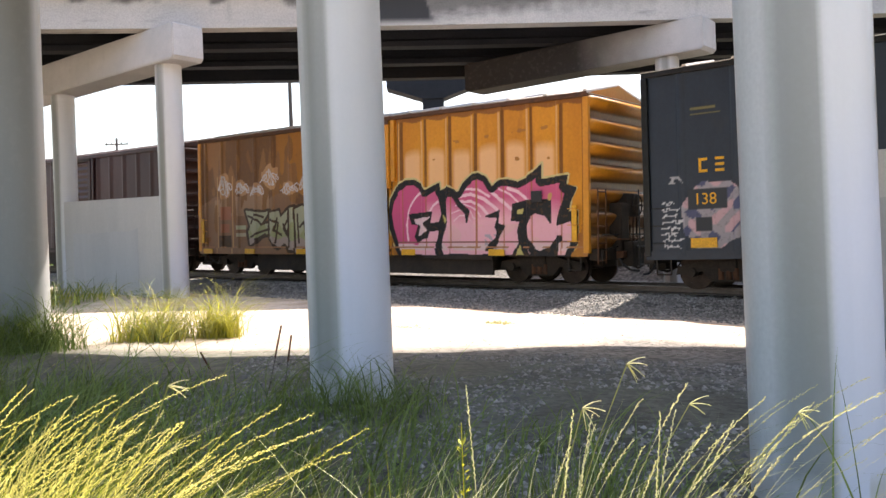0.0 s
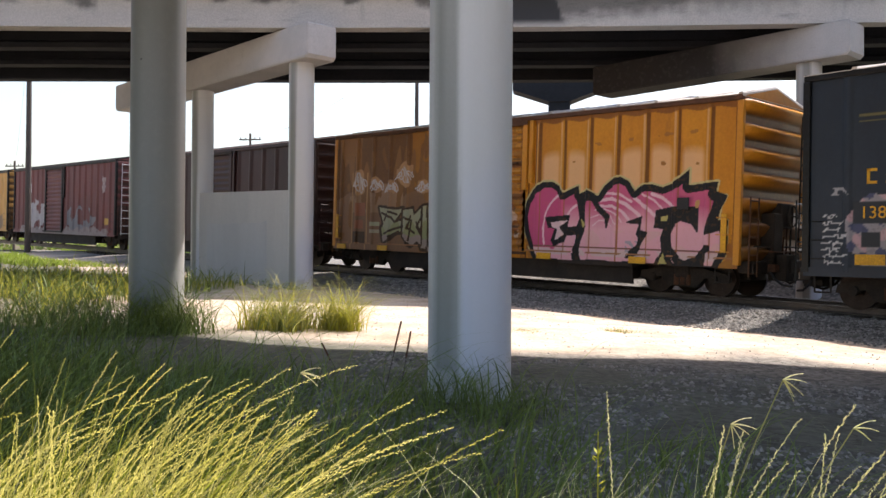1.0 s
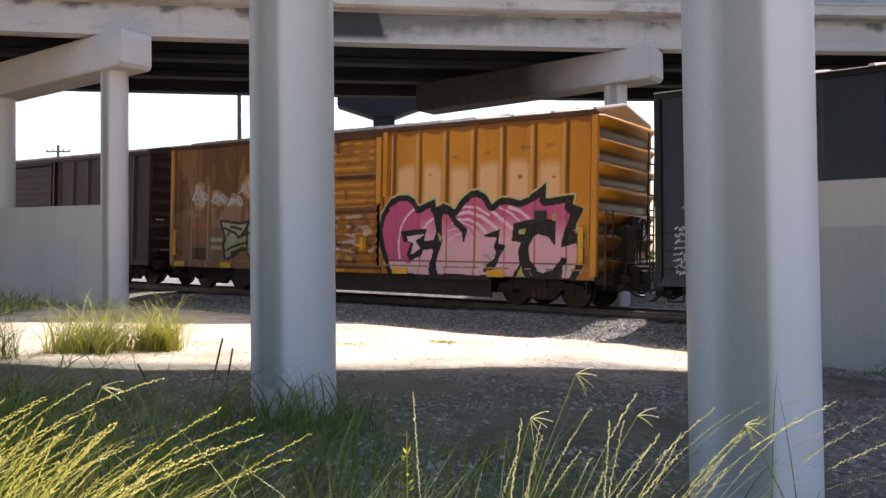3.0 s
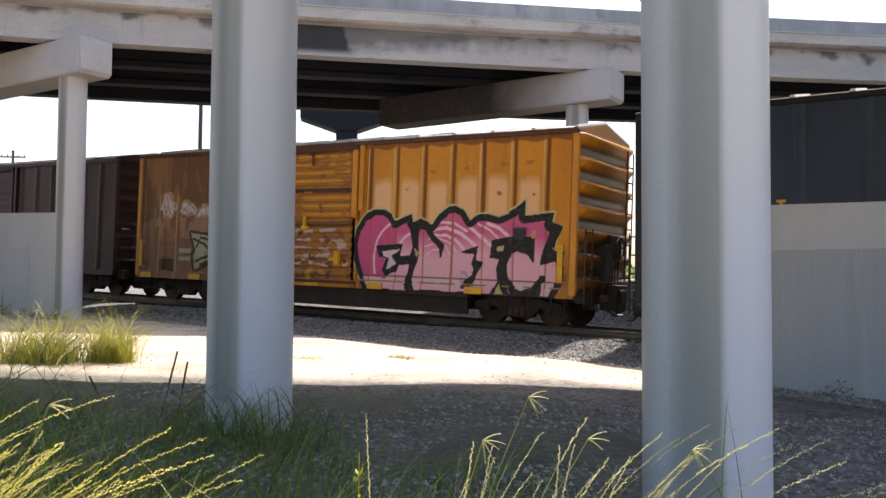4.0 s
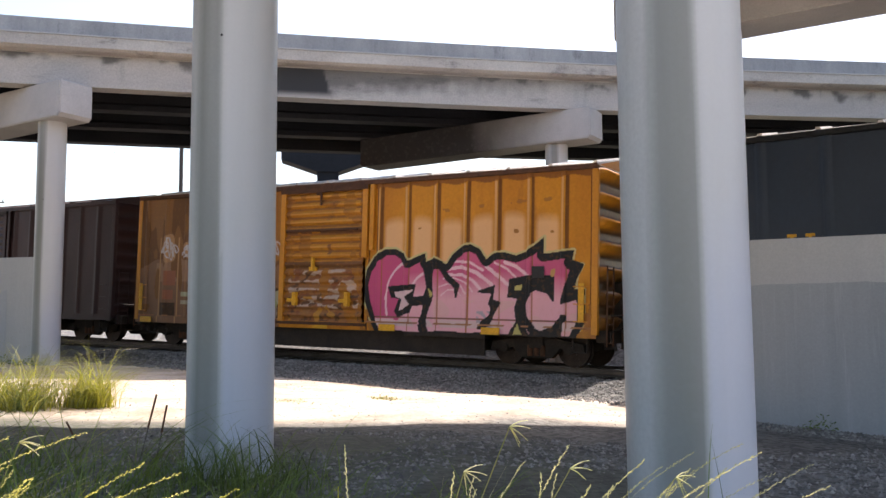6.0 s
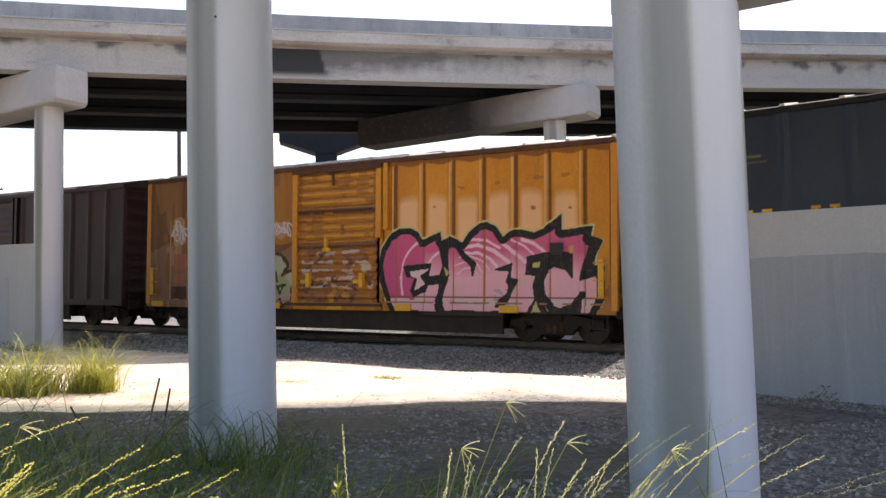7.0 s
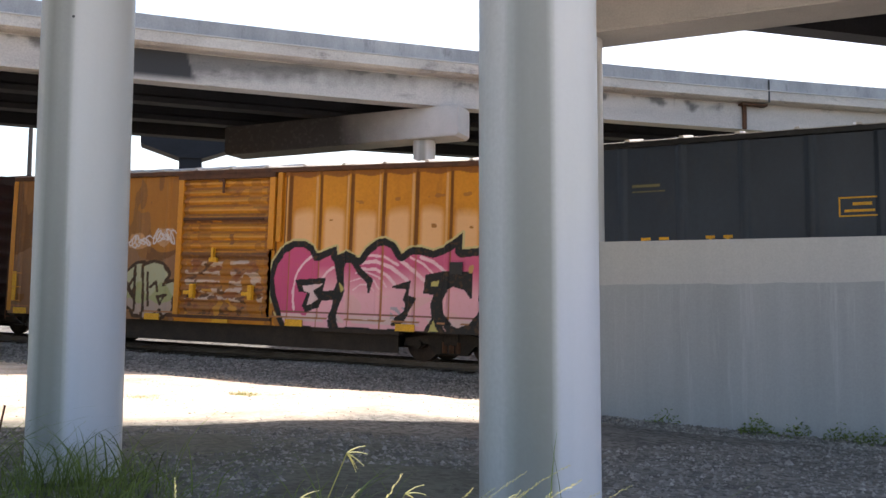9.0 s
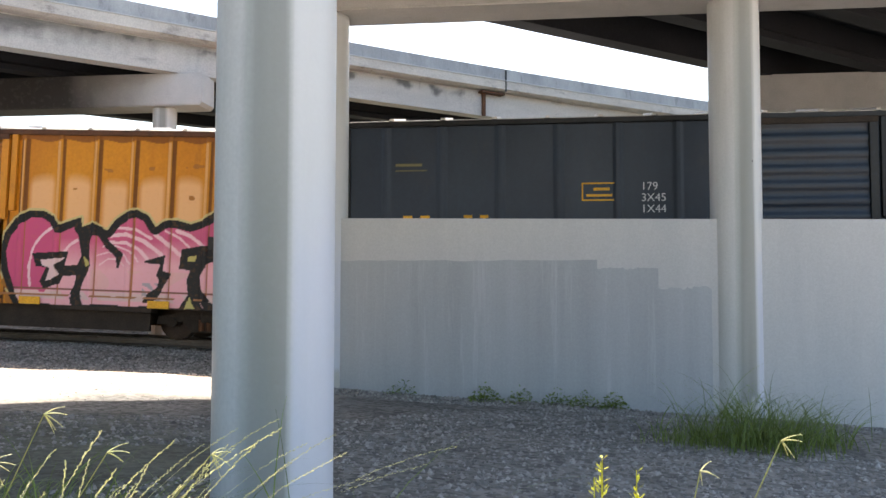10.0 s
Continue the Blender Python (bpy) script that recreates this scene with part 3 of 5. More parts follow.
G_EYE = [(-5.84, 1.87), (-5.01, 1.93), (-5.09, 1.61), (-4.69, 1.62), (-4.7, 1.43), (-5.1, 1.42), (-5.18, 1.23), (-5.53, 1.11), (-5.62, 1.25), (-5.47, 1.6), (-5.74, 1.61)]
G_TONGUE = [(-5.66, 1.74), (-5.05, 1.81), (-5.3, 1.63), (-5.18, 1.42), (-5.34, 1.31), (-5.51, 1.26), (-5.42, 1.56), (-5.6, 1.62)]
U_HOOK = [(-4.68, 2.5), (-4.41, 2.6), (-4.19, 2.5), (-4.02, 2.19), (-3.69, 1.93), (-3.78, 1.63), (-3.82, 1.88), (-4.07, 2.08), (-4.26, 2.34), (-4.41, 2.37), (-4.51, 2.14), (-4.44, 1.64), (-4.53, 1.48), (-4.63, 1.24), (-4.68, 1.01),
          (-4.58, .77), (-4.82, .77), (-4.86, 1.01), (-4.76, 1.21), (-4.73, 1.64), (-4.64, 1.87), (-4.78, 2.5)]
T_FOOT = [(-3.12, 1.77), (-2.66, 1.91), (-2.71, 1.57), (-2.53, 1.51), (-2.61, 1.33), (-2.74, 1.11), (-2.89, .89), (-3.1, .87), (-3.03, 1.03), (-2.8, 1.18), (-2.75, 1.38), (-2.83, 1.47), (-2.73, 1.74)]
S_HEAD = [(-2.26, 2.06), (-1.78, 2.15), (-1.12, 2.15), (-1.12, 1.57), (-1.26, 1.76), (-1.58, 1.84), (-1.78, 1.72), (-1.93, 1.58), (-1.99, 1.37), (-1.95, 1.14), (-1.74, .78), (-2.24, .73), (-2.06, 1.06), (-2.11, 1.39), (-2.02, 1.64), (-2.3, 1.65)]
S_BOWL = [(-1.78, 1.72), (-1.92, 1.47), (-1.84, 1.14), (-1.62, .84), (-1.38, .76), (-1.07, .91), (-.85, 1.17)]
S_TAIL = [(-.62, 2.5), (-.81, 1.86), (-.91, 1.51), (-.35, 1.67), (-.33, 1.83), (-.61, 1.76), (-.56, 2.04), (-.37, 2.41)]
SPIKES = [[(-.85, 1.19), (-.9, .7), (-1.2, .7), (-1.01, .98)], [(-.34, 1.5), (-.34, 1.1), (-.5, .7), (-.62, .7), (-.43, 1.19)]]
ARCS = [([(-5.39, 2.5), (-5.55, 2.39), (-5.69, 2.26), (-5.81, 2.1), (-5.87, 1.95), (-5.93, 1.61), (-5.92, 1.4), (-5.88, 1.15)], 0.03), ([(-5.08, 1.94), (-4.96, 2.1), (-4.79, 2.21)], 0.03),
        ([(-2.41, 2.49), (-2.11, 2.39), (-1.76, 2.15)], 0.04), ([(-2.66, 2.48), (-2.33, 2.32), (-2.11, 2.13)], 0.025), ([(-2.92, 2.39), (-2.61, 2.19), (-2.31, 1.94)], 0.045),
        ([(-3.83, 2.53), (-3.41, 2.5), (-3.01, 2.3)], 0.03), ([(-3.97, 2.34), (-3.59, 2.38), (-3.18, 2.23), (-2.73, 1.93)], 0.045), ([(-4.02, 2.19), (-3.6, 2.19), (-3.3, 2.05), (-3.07, 1.82)], 0.035),
        ([(-4.14, 2.09), (-3.84, 2.11), (-3.48, 1.99), (-3.31, 1.77)], 0.02), ([(-4.33, 1.87), (-4.02, 1.96), (-3.66, 1.92), (-3.48, 1.72)], 0.018), ([(-4.21, 1.67), (-4.02, 1.81), (-3.78, 1.81), (-3.63, 1.65)], 0.015)]
# blocky letters of the pale green tag and the thin black cuts inside them
TAG = [[(-13.24, 2.19), (-12.98, 1.62), (-13.13, 1.5), (-13.0, 1.02), (-12.3, 1.32), (-11.95, 1.4), (-12.0, 1.74), (-12.43, 1.70), (-11.98, 2.14), (-12.35, 2.1)],
       [(-11.98, 2.08), (-11.5, 2.14), (-11.43, 1.92), (-11.06, 2.18), (-10.95, 1.7), (-11.15, 1.5), (-10.95, .9), (-11.27, 1.08), (-11.54, .92), (-11.98, 1.22)],
       [(-11.02, 2.2), (-10.78, 2.24), (-10.72, .85), (-10.98, .86)],
       [(-10.75, 2.17), (-10.4, 2.27), (-10.05, 2.2), (-9.9, 1.96), (-10.03, 1.66), (-9.72, 1.76), (-9.58, 1.55), (-9.76, 1.22), (-9.7, 1.0), (-10.08, .8), (-10.66, .77)]]
CUTS = [[(-12.95, 1.75), (-12.75, 2.05), (-12.3, 1.95)], [(-12.7, 1.2), (-12.2, 1.38)], [(-11.95, 1.85), (-11.55, 1.75), (-11.7, 1.1)], [(-11.0, 1.95), (-11.3, 1.55), (-10.95, 1.15)], [(-10.62, 2.0), (-10.55, 1.1)], [(-13.1, 2.0), (-12.6, 1.85), (-12.4, 1.7)], [(-12.95, 1.3), (-12.5, 1.45), (-12.0, 1.55)], [(-11.6, 1.9), (-11.75, 1.5), (-11.4, 1.35)], [(-11.3, 1.7), (-11.1, 1.35)],
        [(-10.5, 1.6), (-10.3, 1.75), (-10.25, 1.5)], [(-10.2, 1.35), (-9.95, 1.4), (-10.15, 1.15), (-10.25, 1.36)], [(-10.4, .8), (-10.15, 1.0), (-9.95, .8)], [(-9.75, .95), (-9.6, 1.2)]]


POSTS = [-0.86 - 0.885 * k for k in range(7)] + [-10.0 - 0.9 * k for k in range(7)] + [-15.6]


def orange_paint(px, pz):
    c = np.zeros(px.shape + (4,))
    # relief of the posts painted in: shade line on one side, highlight on the other
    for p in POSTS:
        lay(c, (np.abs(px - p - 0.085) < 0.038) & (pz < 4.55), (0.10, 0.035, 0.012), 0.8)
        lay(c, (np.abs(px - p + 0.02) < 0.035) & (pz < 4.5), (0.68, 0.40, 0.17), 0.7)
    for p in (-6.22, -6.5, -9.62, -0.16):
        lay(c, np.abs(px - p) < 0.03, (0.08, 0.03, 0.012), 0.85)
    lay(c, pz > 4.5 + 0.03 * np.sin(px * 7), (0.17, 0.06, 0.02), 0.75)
    # faded, grimy part behind the tags, chalky low down; also painted darker for the overpass shade
    old = px < -9.62
    lay(c, old, (0.125, 0.058, 0.026), 0.9)
    lay(c, old & (px > -11.6) & (pz > 2.6 + 0.3 * wob(px, pz, 2.0, 1)), (0.27, 0.11, 0.024), 0.7)
    lay(c, old & (grit(px, pz * 0.2, 5.0, 2) > 0.3), (0.19, 0.095, 0.045), 0.8)
    lay(c, old & (pz < 2.55 + 0.3 * wob(px, pz, 2.2)), (0.155, 0.10, 0.078), 0.78)
    lay(c, (px < -12.0) & (px > -14.9) & (pz > 2.0) & (pz < 2.75 + 0.3 * wob(px, pz, 3)), (0.235, 0.18, 0.155), 0.65)
    lay(c, old & (grit(px, pz * 0.35, 8.0, 5) > 0.55), (0.09, 0.05, 0.035), 0.7)
    lay(c, old & (np.abs(px + 14.75) < 0.03) & (pz < 3.4), (0.45, 0.28, 0.16), 0.6)
    lay(c, old & (np.abs(px + 13.92) < 0.03) & (pz < 3.4), (0.45, 0.28, 0.16), 0.6)
    # paler panels above the piece
    gap = np.full(px.shape, 9.0)
    for p in POSTS + [-6.35]:
        gap = np.minimum(gap, np.abs(px - p - 0.03))
    edge = np.clip((gap - 0.10) / 0.12, 0, 1) * np.clip((3.74 + 0.06 * np.sin(px * 2.3 + 1) - 0.25 * np.exp(-gap * 9) - pz) / 0.25, 0, 1) * np.clip((pz - 1.0) / 0.5, 0, 1)
    pale_panel = (px > -6.2) & (px < -0.9) & (edge > 0.02)
    c[pale_panel, :3], c[pale_panel, 3] = (0.78, 0.47, 0.24), (0.82 * edge)[pale_panel]
    # scuffs and small rust runs high on the panels
    for cx, cz, k in ((-1.25, 3.98, 1), (-2.05, 3.95, 2), (-2.25, 3.93, 3), (-3.1, 3.9, 4), (-3.75, 3.88, 5), (-4.1, 3.84, 6), (-2.1, 3.25, 7), (-4.9, 3.4, 8), (-1.2, 3.2, 9)):
        r = np.hypot((px - cx) * (0.7 + 0.1 * k % 3), (pz - cz) * 2.4)
        lay(c, r < 0.07 + 0.09 * grit(px, pz, 15, k), (0.24, 0.10, 0.04), 0.6)
    # stencilled blocks
    for x0, x1, z0, z1 in ((-14.6, -14.0, 1.9, 2.35), (-14.55, -14.1, 1.45, 1.75)):
        lay(c, (px > x0) & (px < x1) & (pz > z0) & (pz < z1), (0.30, 0.10, 0.07), 0.8)
    lay(c, (px > -14.7) & (px < -14.0) & (pz > 0.95) & (pz < 1.35), INK, 0.9)
    # pale green tag
    for k, poly in enumerate(TAG):
        q, d = inside(px, pz, poly), away(px, pz, poly, True)
        e = d + 0.02 * wob(px, pz, 7, k)
        lay(c, (q | (e < 0.09)), INK, 0.92)
        lay(c, q & (e > 0.02), (0.31, 0.34, 0.17), 0.95)
        lay(c, q & (pz > 1.55 + 0.2 * np.sin(px * 7 + k)), (0.40, 0.41, 0.27), 0.95)
        lay(c, q & (pz < 1.25 + 0.1 * wob(px, pz, 5)), (0.36, 0.30, 0.27), 0.9)
    for l in CUTS:
        lay(c, away(px, pz, l) < 0.04, INK, 0.92)
    lay(c, (px > -13.75) & (px < -13.2) & (np.abs(pz - 1.62) < 0.07), (0.42, 0.44, 0.28), 0.9)
    lay(c, (px > -13.75) & (px < -13.2) & (np.abs(pz - 1.36) < 0.06), (0.40, 0.40, 0.30), 0.8)
    # white hand tags
    for cx, cz, w, h, k in ((-14.35, 3.05, 0.32, 0.5, 1), (-13.4, 2.95, 0.3, 0.25, 2), (-12.6, 2.85, 0.28, 0.22, 3), (-11.95, 3.25, 0.42, 0.38, 4), (-10.95, 2.85, 0.36, 0.24, 5), (-10.1, 2.98, 0.36, 0.28, 6)):
        t = np.linspace(0, 9, 64)
        line = [(cx - w + 2 * w * s / 9 + 0.10 * math.sin(5.1 * s + k), cz + h * 0.75 * math.sin(4.6 * s + k) * (0.65 + 0.35 * math.cos(0.9 * s + 2 * k))) for s in t]
        lay(c, np.hypot((px - cx) / w, (pz - cz) / h) < 0.95 + 0.3 * wob(px, pz, 7, k), (0.33, 0.29, 0.27), 0.4)
        lay(c, away(px, pz, line) < 0.02, (0.58, 0.58, 0.60), 0.85)
    # pink piece
    q = inside(px, pz, PIECE)
    d = away(px, pz, PIECE, True)
    lay(c, ~q & (d < 0.05) & (pz > 0.7), (0.55, 0.50, 0.25), 0.85)
    g = np.clip((pz - 1.62 + 0.12 * wob(px, pz, 1.3)) / 0.55, 0, 1)[..., None]
    pink = np.array((0.76, 0.40, 0.46)) * (1 - g) + np.array((0.56, 0.105, 0.215)) * g
    gl = ((px < -5.2 - 0.35 * np.clip(1.9 - pz, 0, 1)) & (pz > 1.0))[..., None]
    pink = np.where(gl, np.array((0.55, 0.085, 0.20)), pink)
    c[q, :3], c[q, 3] = pink[q], 1
    for line, w in ARCS:
        lay(c, q & (away(px, pz, line) < w + 0.006 * wob(px, pz, 9)), (0.78, 0.52, 0.58))
    # washed-out patches and the pale band along the sill
    lay(c, q & (px > -4.4) & (pz < 1.55) & (wob(px, pz, 3.1, 1) > 0.25), (0.74, 0.44, 0.47), 0.9)
    lay(c, q & (pz < 1.06) & (pz > 0.86) & (wob(px, pz, 6, 2) > -0.6), (0.68, 0.50, 0.50), 0.95)
    lay(c, q & (np.abs(px + 2.95) < 0.22) & (np.abs(pz - 1.08) < 0.2) & (wob(px, pz, 13, 2) > 0.05), (0.36, 0.36, 0.42), 0.9)
    lay(c, q & (np.abs(pz - 1.09) < 0.014), (0.16, 0.07, 0.08), 0.85)
    # the posts' painted shade lines again, thinner across the piece
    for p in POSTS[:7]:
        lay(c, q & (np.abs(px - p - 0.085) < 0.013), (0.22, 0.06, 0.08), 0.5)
    lay(c, q & (d < 0.175 + 0.02 * wob(px, pz, 3)), INK)
    for poly in (G_EYE, U_HOOK, T_FOOT, S_HEAD, S_TAIL, *SPIKES):
        lay(c, (inside(px, pz, poly) | (away(px, pz, poly, True) < 0.025)) & (pz > 0.6), INK)
    lay(c, away(px, pz, S_BOWL) < 0.09, INK)
    lay(c, inside(px, pz, G_TONGUE), (0.72, 0.52, 0.54))
    for poly in ([(-2.14, 1.91), (-1.92, 1.95), (-1.95, 1.82), (-2.12, 1.81)], [(-4.62, 1.87), (-4.44, 1.68), (-4.55, 1.61)], [(-2.05, 1.02), (-1.89, 0.76), (-2.13, 0.74)]):
        lay(c, inside(px, pz, poly), (0.48, 0.42, 0.14))
    lay(c, np.hypot(px + 1.14, pz - 2.28) < 0.08 + 0.07 * wob(px, pz, 13), (0.42, 0.32, 0.16), 0.6)
    # bare right-hand corner, rubbed
    lay(c, ~q & (px > -0.33) & (pz < 1.25 + 0.3 * wob(px, pz, 5)), (0.30, 0.12, 0.05), 0.7)
    lay(c, ~q & (px > -6.7) & (pz < 1.35 + 0.4 * wob(px, pz, 4)) & (wob(px, pz, 8, 3) > 0.1), (0.20, 0.085, 0.03), 0.55)
    # rub strip dirt and rust along the sill
    lay(c, (pz < 0.98) & (pz > 0.93) & (wob(px, pz, 5) > -0.2), (0.25, 0.14, 0.12), 0.6)
    return c


def door_paint(px, pz):
    c = np.zeros(px.shape + (4,))
    # corrugation shading painted in: dark in the valleys, pale on the crests
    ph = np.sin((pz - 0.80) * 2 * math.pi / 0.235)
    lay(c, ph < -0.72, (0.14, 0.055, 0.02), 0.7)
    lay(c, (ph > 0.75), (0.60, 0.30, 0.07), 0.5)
    low = pz < 2.36
    lay(c, low, (0.25, 0.115, 0.05), 0.8)
    lay(c, low & (pz > 1.25) & (grit(px * 0.45, pz * 2.2, 6.0, 2) + 0.55 * ph > -0.1 + 0.9 * np.clip(1.7 - pz, 0, 1)), (0.52, 0.41, 0.34), 0.88)
    lay(c, low & (grit(px * 0.8, pz * 1.6, 11.0, 1) > 0.42 - 0.5 * np.clip(1.7 - pz, 0, 1)), (0.20, 0.07, 0.035), 0.85)
    lay(c, low & (grit(px * 0.8, pz * 1.3, 15.0, 5) > 0.6 - 0.35 * np.clip(1.75 - pz, 0, 1)), (0.06, 0.033, 0.028), 0.85)
    lay(c, low & (pz < 1.6) & (grit(px, pz, 8.0, 8) > 0.62), (0.50, 0.25, 0.04), 0.8)
    lay(c, (pz > 2.6) & (grit(px * 0.7, pz, 7.0, 4) > 0.6), (0.22, 0.085, 0.025), 0.55)
    lay(c, (wob(px, pz * 0.4, 5.0, 4) > 0.42), (0.22, 0.085, 0.02), 0.5)
    lay(c, (np.abs(px + 9.42) < 0.16) | (np.abs(px + 6.72) < 0.08), (0.16, 0.06, 0.025), 0.6)
    lay(c, (pz < 2.55) & (pz > 2.38), (0.10, 0.045, 0.025), 0.85)
    lay(c, (np.abs(pz - 3.42) < 0.07) & (wob(px, pz, 6) > -0.6), (0.10, 0.045, 0.03), 0.85)
    lay(c, (np.abs(px + 7.83) < 0.07) & (np.abs(pz - 2.9) < 0.14), (0.14, 0.05, 0.03), 0.8)
    return c


def dark_paint(px, pz):
    """Distances from the rear end of the dark car."""
    c = np.zeros(px.shape + (4,))
    x = px
    blob = (((x - 1.45) / 0.75) ** 2 + ((pz - 1.7) / 0.8) ** 2 < 1 + 0.25 * wob(x, pz, 5)) & (pz > 0.95)
    lay(c, blob, (0.36, 0.33, 0.36), 0.8)
    lay(c, blob & (wob(x, pz, 8, 3) > 0.25), (0.07, 0.08, 0.16), 0.9)
    lay(c, blob & (wob(x, pz, 7, 1) < -0.45), (0.55, 0.35, 0.38), 0.9)
    lay(c, (x > 0.85) & (x < 1.75) & (pz > 1.85) & (pz < 2.3), (0.02, 0.026, 0.035), 0.9)
    lay(c, (x > 1.0) & (x < 1.4) & (pz > 1.35) & (pz < 1.65), (0.018, 0.024, 0.032), 0.95)
    for k in range(8):
        z = 2.0 - 0.14 * k
        t = np.linspace(0, 6, 22)
        line = [(0.22 + 0.09 * s + 0.03 * math.sin(7.1 * s + k), z + 0.05 * math.sin((3.1 + 0.9 * (k % 3)) * s + 1.7 * k) * (0.6 + 0.4 * math.sin(1.3 * s + k))) for s in np.linspace(0, 6, 60) if s < 3.2 + (k * 1.7) % 2.6]
        lay(c, away(x, pz, line) < 0.018, (0.62, 0.63, 0.65), 0.85)
    lay(c, (x > 0.3) & (x < 0.75) & (pz > 2.45) & (pz < 2.62) & (wob(x, pz, 14) > -0.1), (0.5, 0.5, 0.53), 0.7)
    for x0, x1, z0, z1 in ((0.95, 1.65, 3.95, 3.99), (0.95, 1.55, 4.05, 4.12)):
        lay(c, (x > x0) & (x < x1) & (pz > z0) & (pz < z1), (0.20, 0.17, 0.06), 0.8)
    return c


def red_paint(px, pz):
    c = np.zeros(px.shape + (4,))
    lay(c, (wob(px, pz * 0.2, 4.1, 2) > 0.35), (0.15, 0.05, 0.045), 0.6)
    lay(c, (px > -14.2) & (px < -10.6) & (pz < 2.5 + 0.5 * wob(px, pz, 1.7)) & (wob(px, pz, 2.9, 2) > -0.15), (0.42, 0.40, 0.41), 0.85)
    lay(c, (px > -6.8) & (px < -2.6) & (pz < 1.9 + 0.5 * wob(px, pz, 2.6)) & (wob(px, pz, 3.3, 1) > -0.1), (0.17, 0.18, 0.20), 0.85)
    lay(c, (px > -15) & (px < -1) & (pz < 1.12 + 0.15 * wob(px, pz, 3)), (0.30, 0.27, 0.26), 0.7)
    for x0 in (-14.0, -13.3):
        lay(c, (np.abs(np.hypot(px - x0, pz - 3.5) - 0.26) < 0.09), (0.60, 0.58, 0.57), 0.9)
    lay(c, np.hypot((px + 1.7) * 1.6, pz - 3.5) < 0.4 + 0.15 * wob(px, pz, 9), (0.45, 0.40, 0.40), 0.6)
    lay(c, (np.abs(px + 1.2) < 0.3) & (np.abs(pz - 1.5) < 0.18), (0.55, 0.33, 0.05), 0.9)
    return c


def yellow_paint(px, pz):
    c = np.zeros(px.shape + (4,))
    lay(c, (px > -9.3) & (px < -6.4), (0.025, 0.025, 0.03), 0.95)
    lay(c, (pz < 2.0 + 0.4 * wob(px, pz, 1.4)) & (wob(px, pz, 1.9, 3) > 0.1), (0.15, 0.12, 0.10), 0.7)
    return c


def side_sheet(car, name, x0, x1, z0, z1, step, depth, paint, material, y, flip, ref, label=""):
    """A pressed steel sheet: depth(x, z) is how far it stands out; y is its plane on the near side of the car."""
    nx, nz = max(2, int((x1 - x0) / step)), max(2, int((z1 - z0) / step))
    X, Z = np.meshgrid(np.linspace(x0, x1, nx + 1), np.linspace(z0, z1, nz + 1))
    D = depth(X - ref, Z)
    Y = (y - D) if not flip else (-y + D)
    vs = np.stack([X, Y, Z], -1).reshape(-1, 3)
    i = np.arange(nz)[:, None] * (nx + 1) + np.arange(nx)[None, :]
    f = np.stack([i, i + 1, i + nx + 2, i + nx + 1], -1).reshape(-1, 4)
    if flip:
        f = f[:, ::-1]
    me = bpy.data.meshes.new(name)
    me.vertices.add(len(vs))
    me.vertices.foreach_set("co", vs.ravel())
    me.loops.add(f.size)
    me.loops.foreach_set("vertex_index", f.ravel())
    me.polygons.add(len(f))
    me.polygons.foreach_set("loop_start", np.arange(0, f.size, 4))
    me.polygons.foreach_set("loop_total", np.full(len(f), 4))
    me.update()
    me.validate()
    me.materials.append(material)
    at = me.color_attributes.new("paint", "FLOAT_COLOR", "POINT")
    if paint:
        at.data.foreach_set("color", paint(X - ref, Z).reshape(-1).astype(np.float32))
    else:
        at.data.foreach_set("color", np.zeros(len(vs) * 4, np.float32))
    o = new(name, me)
    o.parent = car
    if label:
        o["label"] = label
    return o


def ribs(posts, w, d):
    """Upright hat-section posts standing out of the sheet."""
    def f(X, Z):
        out = np.zeros(X.shape)
        for p in posts:
            out = np.maximum(out, d * np.clip((w / 2 + 0.025 - np.abs(X - p)) / 0.025, 0, 1))
        return out + 0.006 * np.sin(X * 5.1) * np.sin(Z * 2.3)
    return f


def corrugated(pitch, d, z0):
    return lambda X, Z: d * np.clip(1.6 * np.sin((Z - z0) * 2 * math.pi / pitch), -1, 1)


def lettering(body, size, material, parent, x, y, z, name="lettering"):
    cu = bpy.data.curves.new(name, "FONT")
    cu.body, cu.size, cu.extrude = body, size, 0.002
    tmp = new(name, cu)
    me = bpy.data.meshes.new_from_object(tmp.evaluated_get(bpy.context.evaluated_depsgraph_get()))
    bpy.data.objects.remove(tmp)
    me.materials.append(material)
    o = new(name, me)
    o.parent = parent
    o.matrix_local = pose(x, y, z, 90)
    return o


WHEELS = []


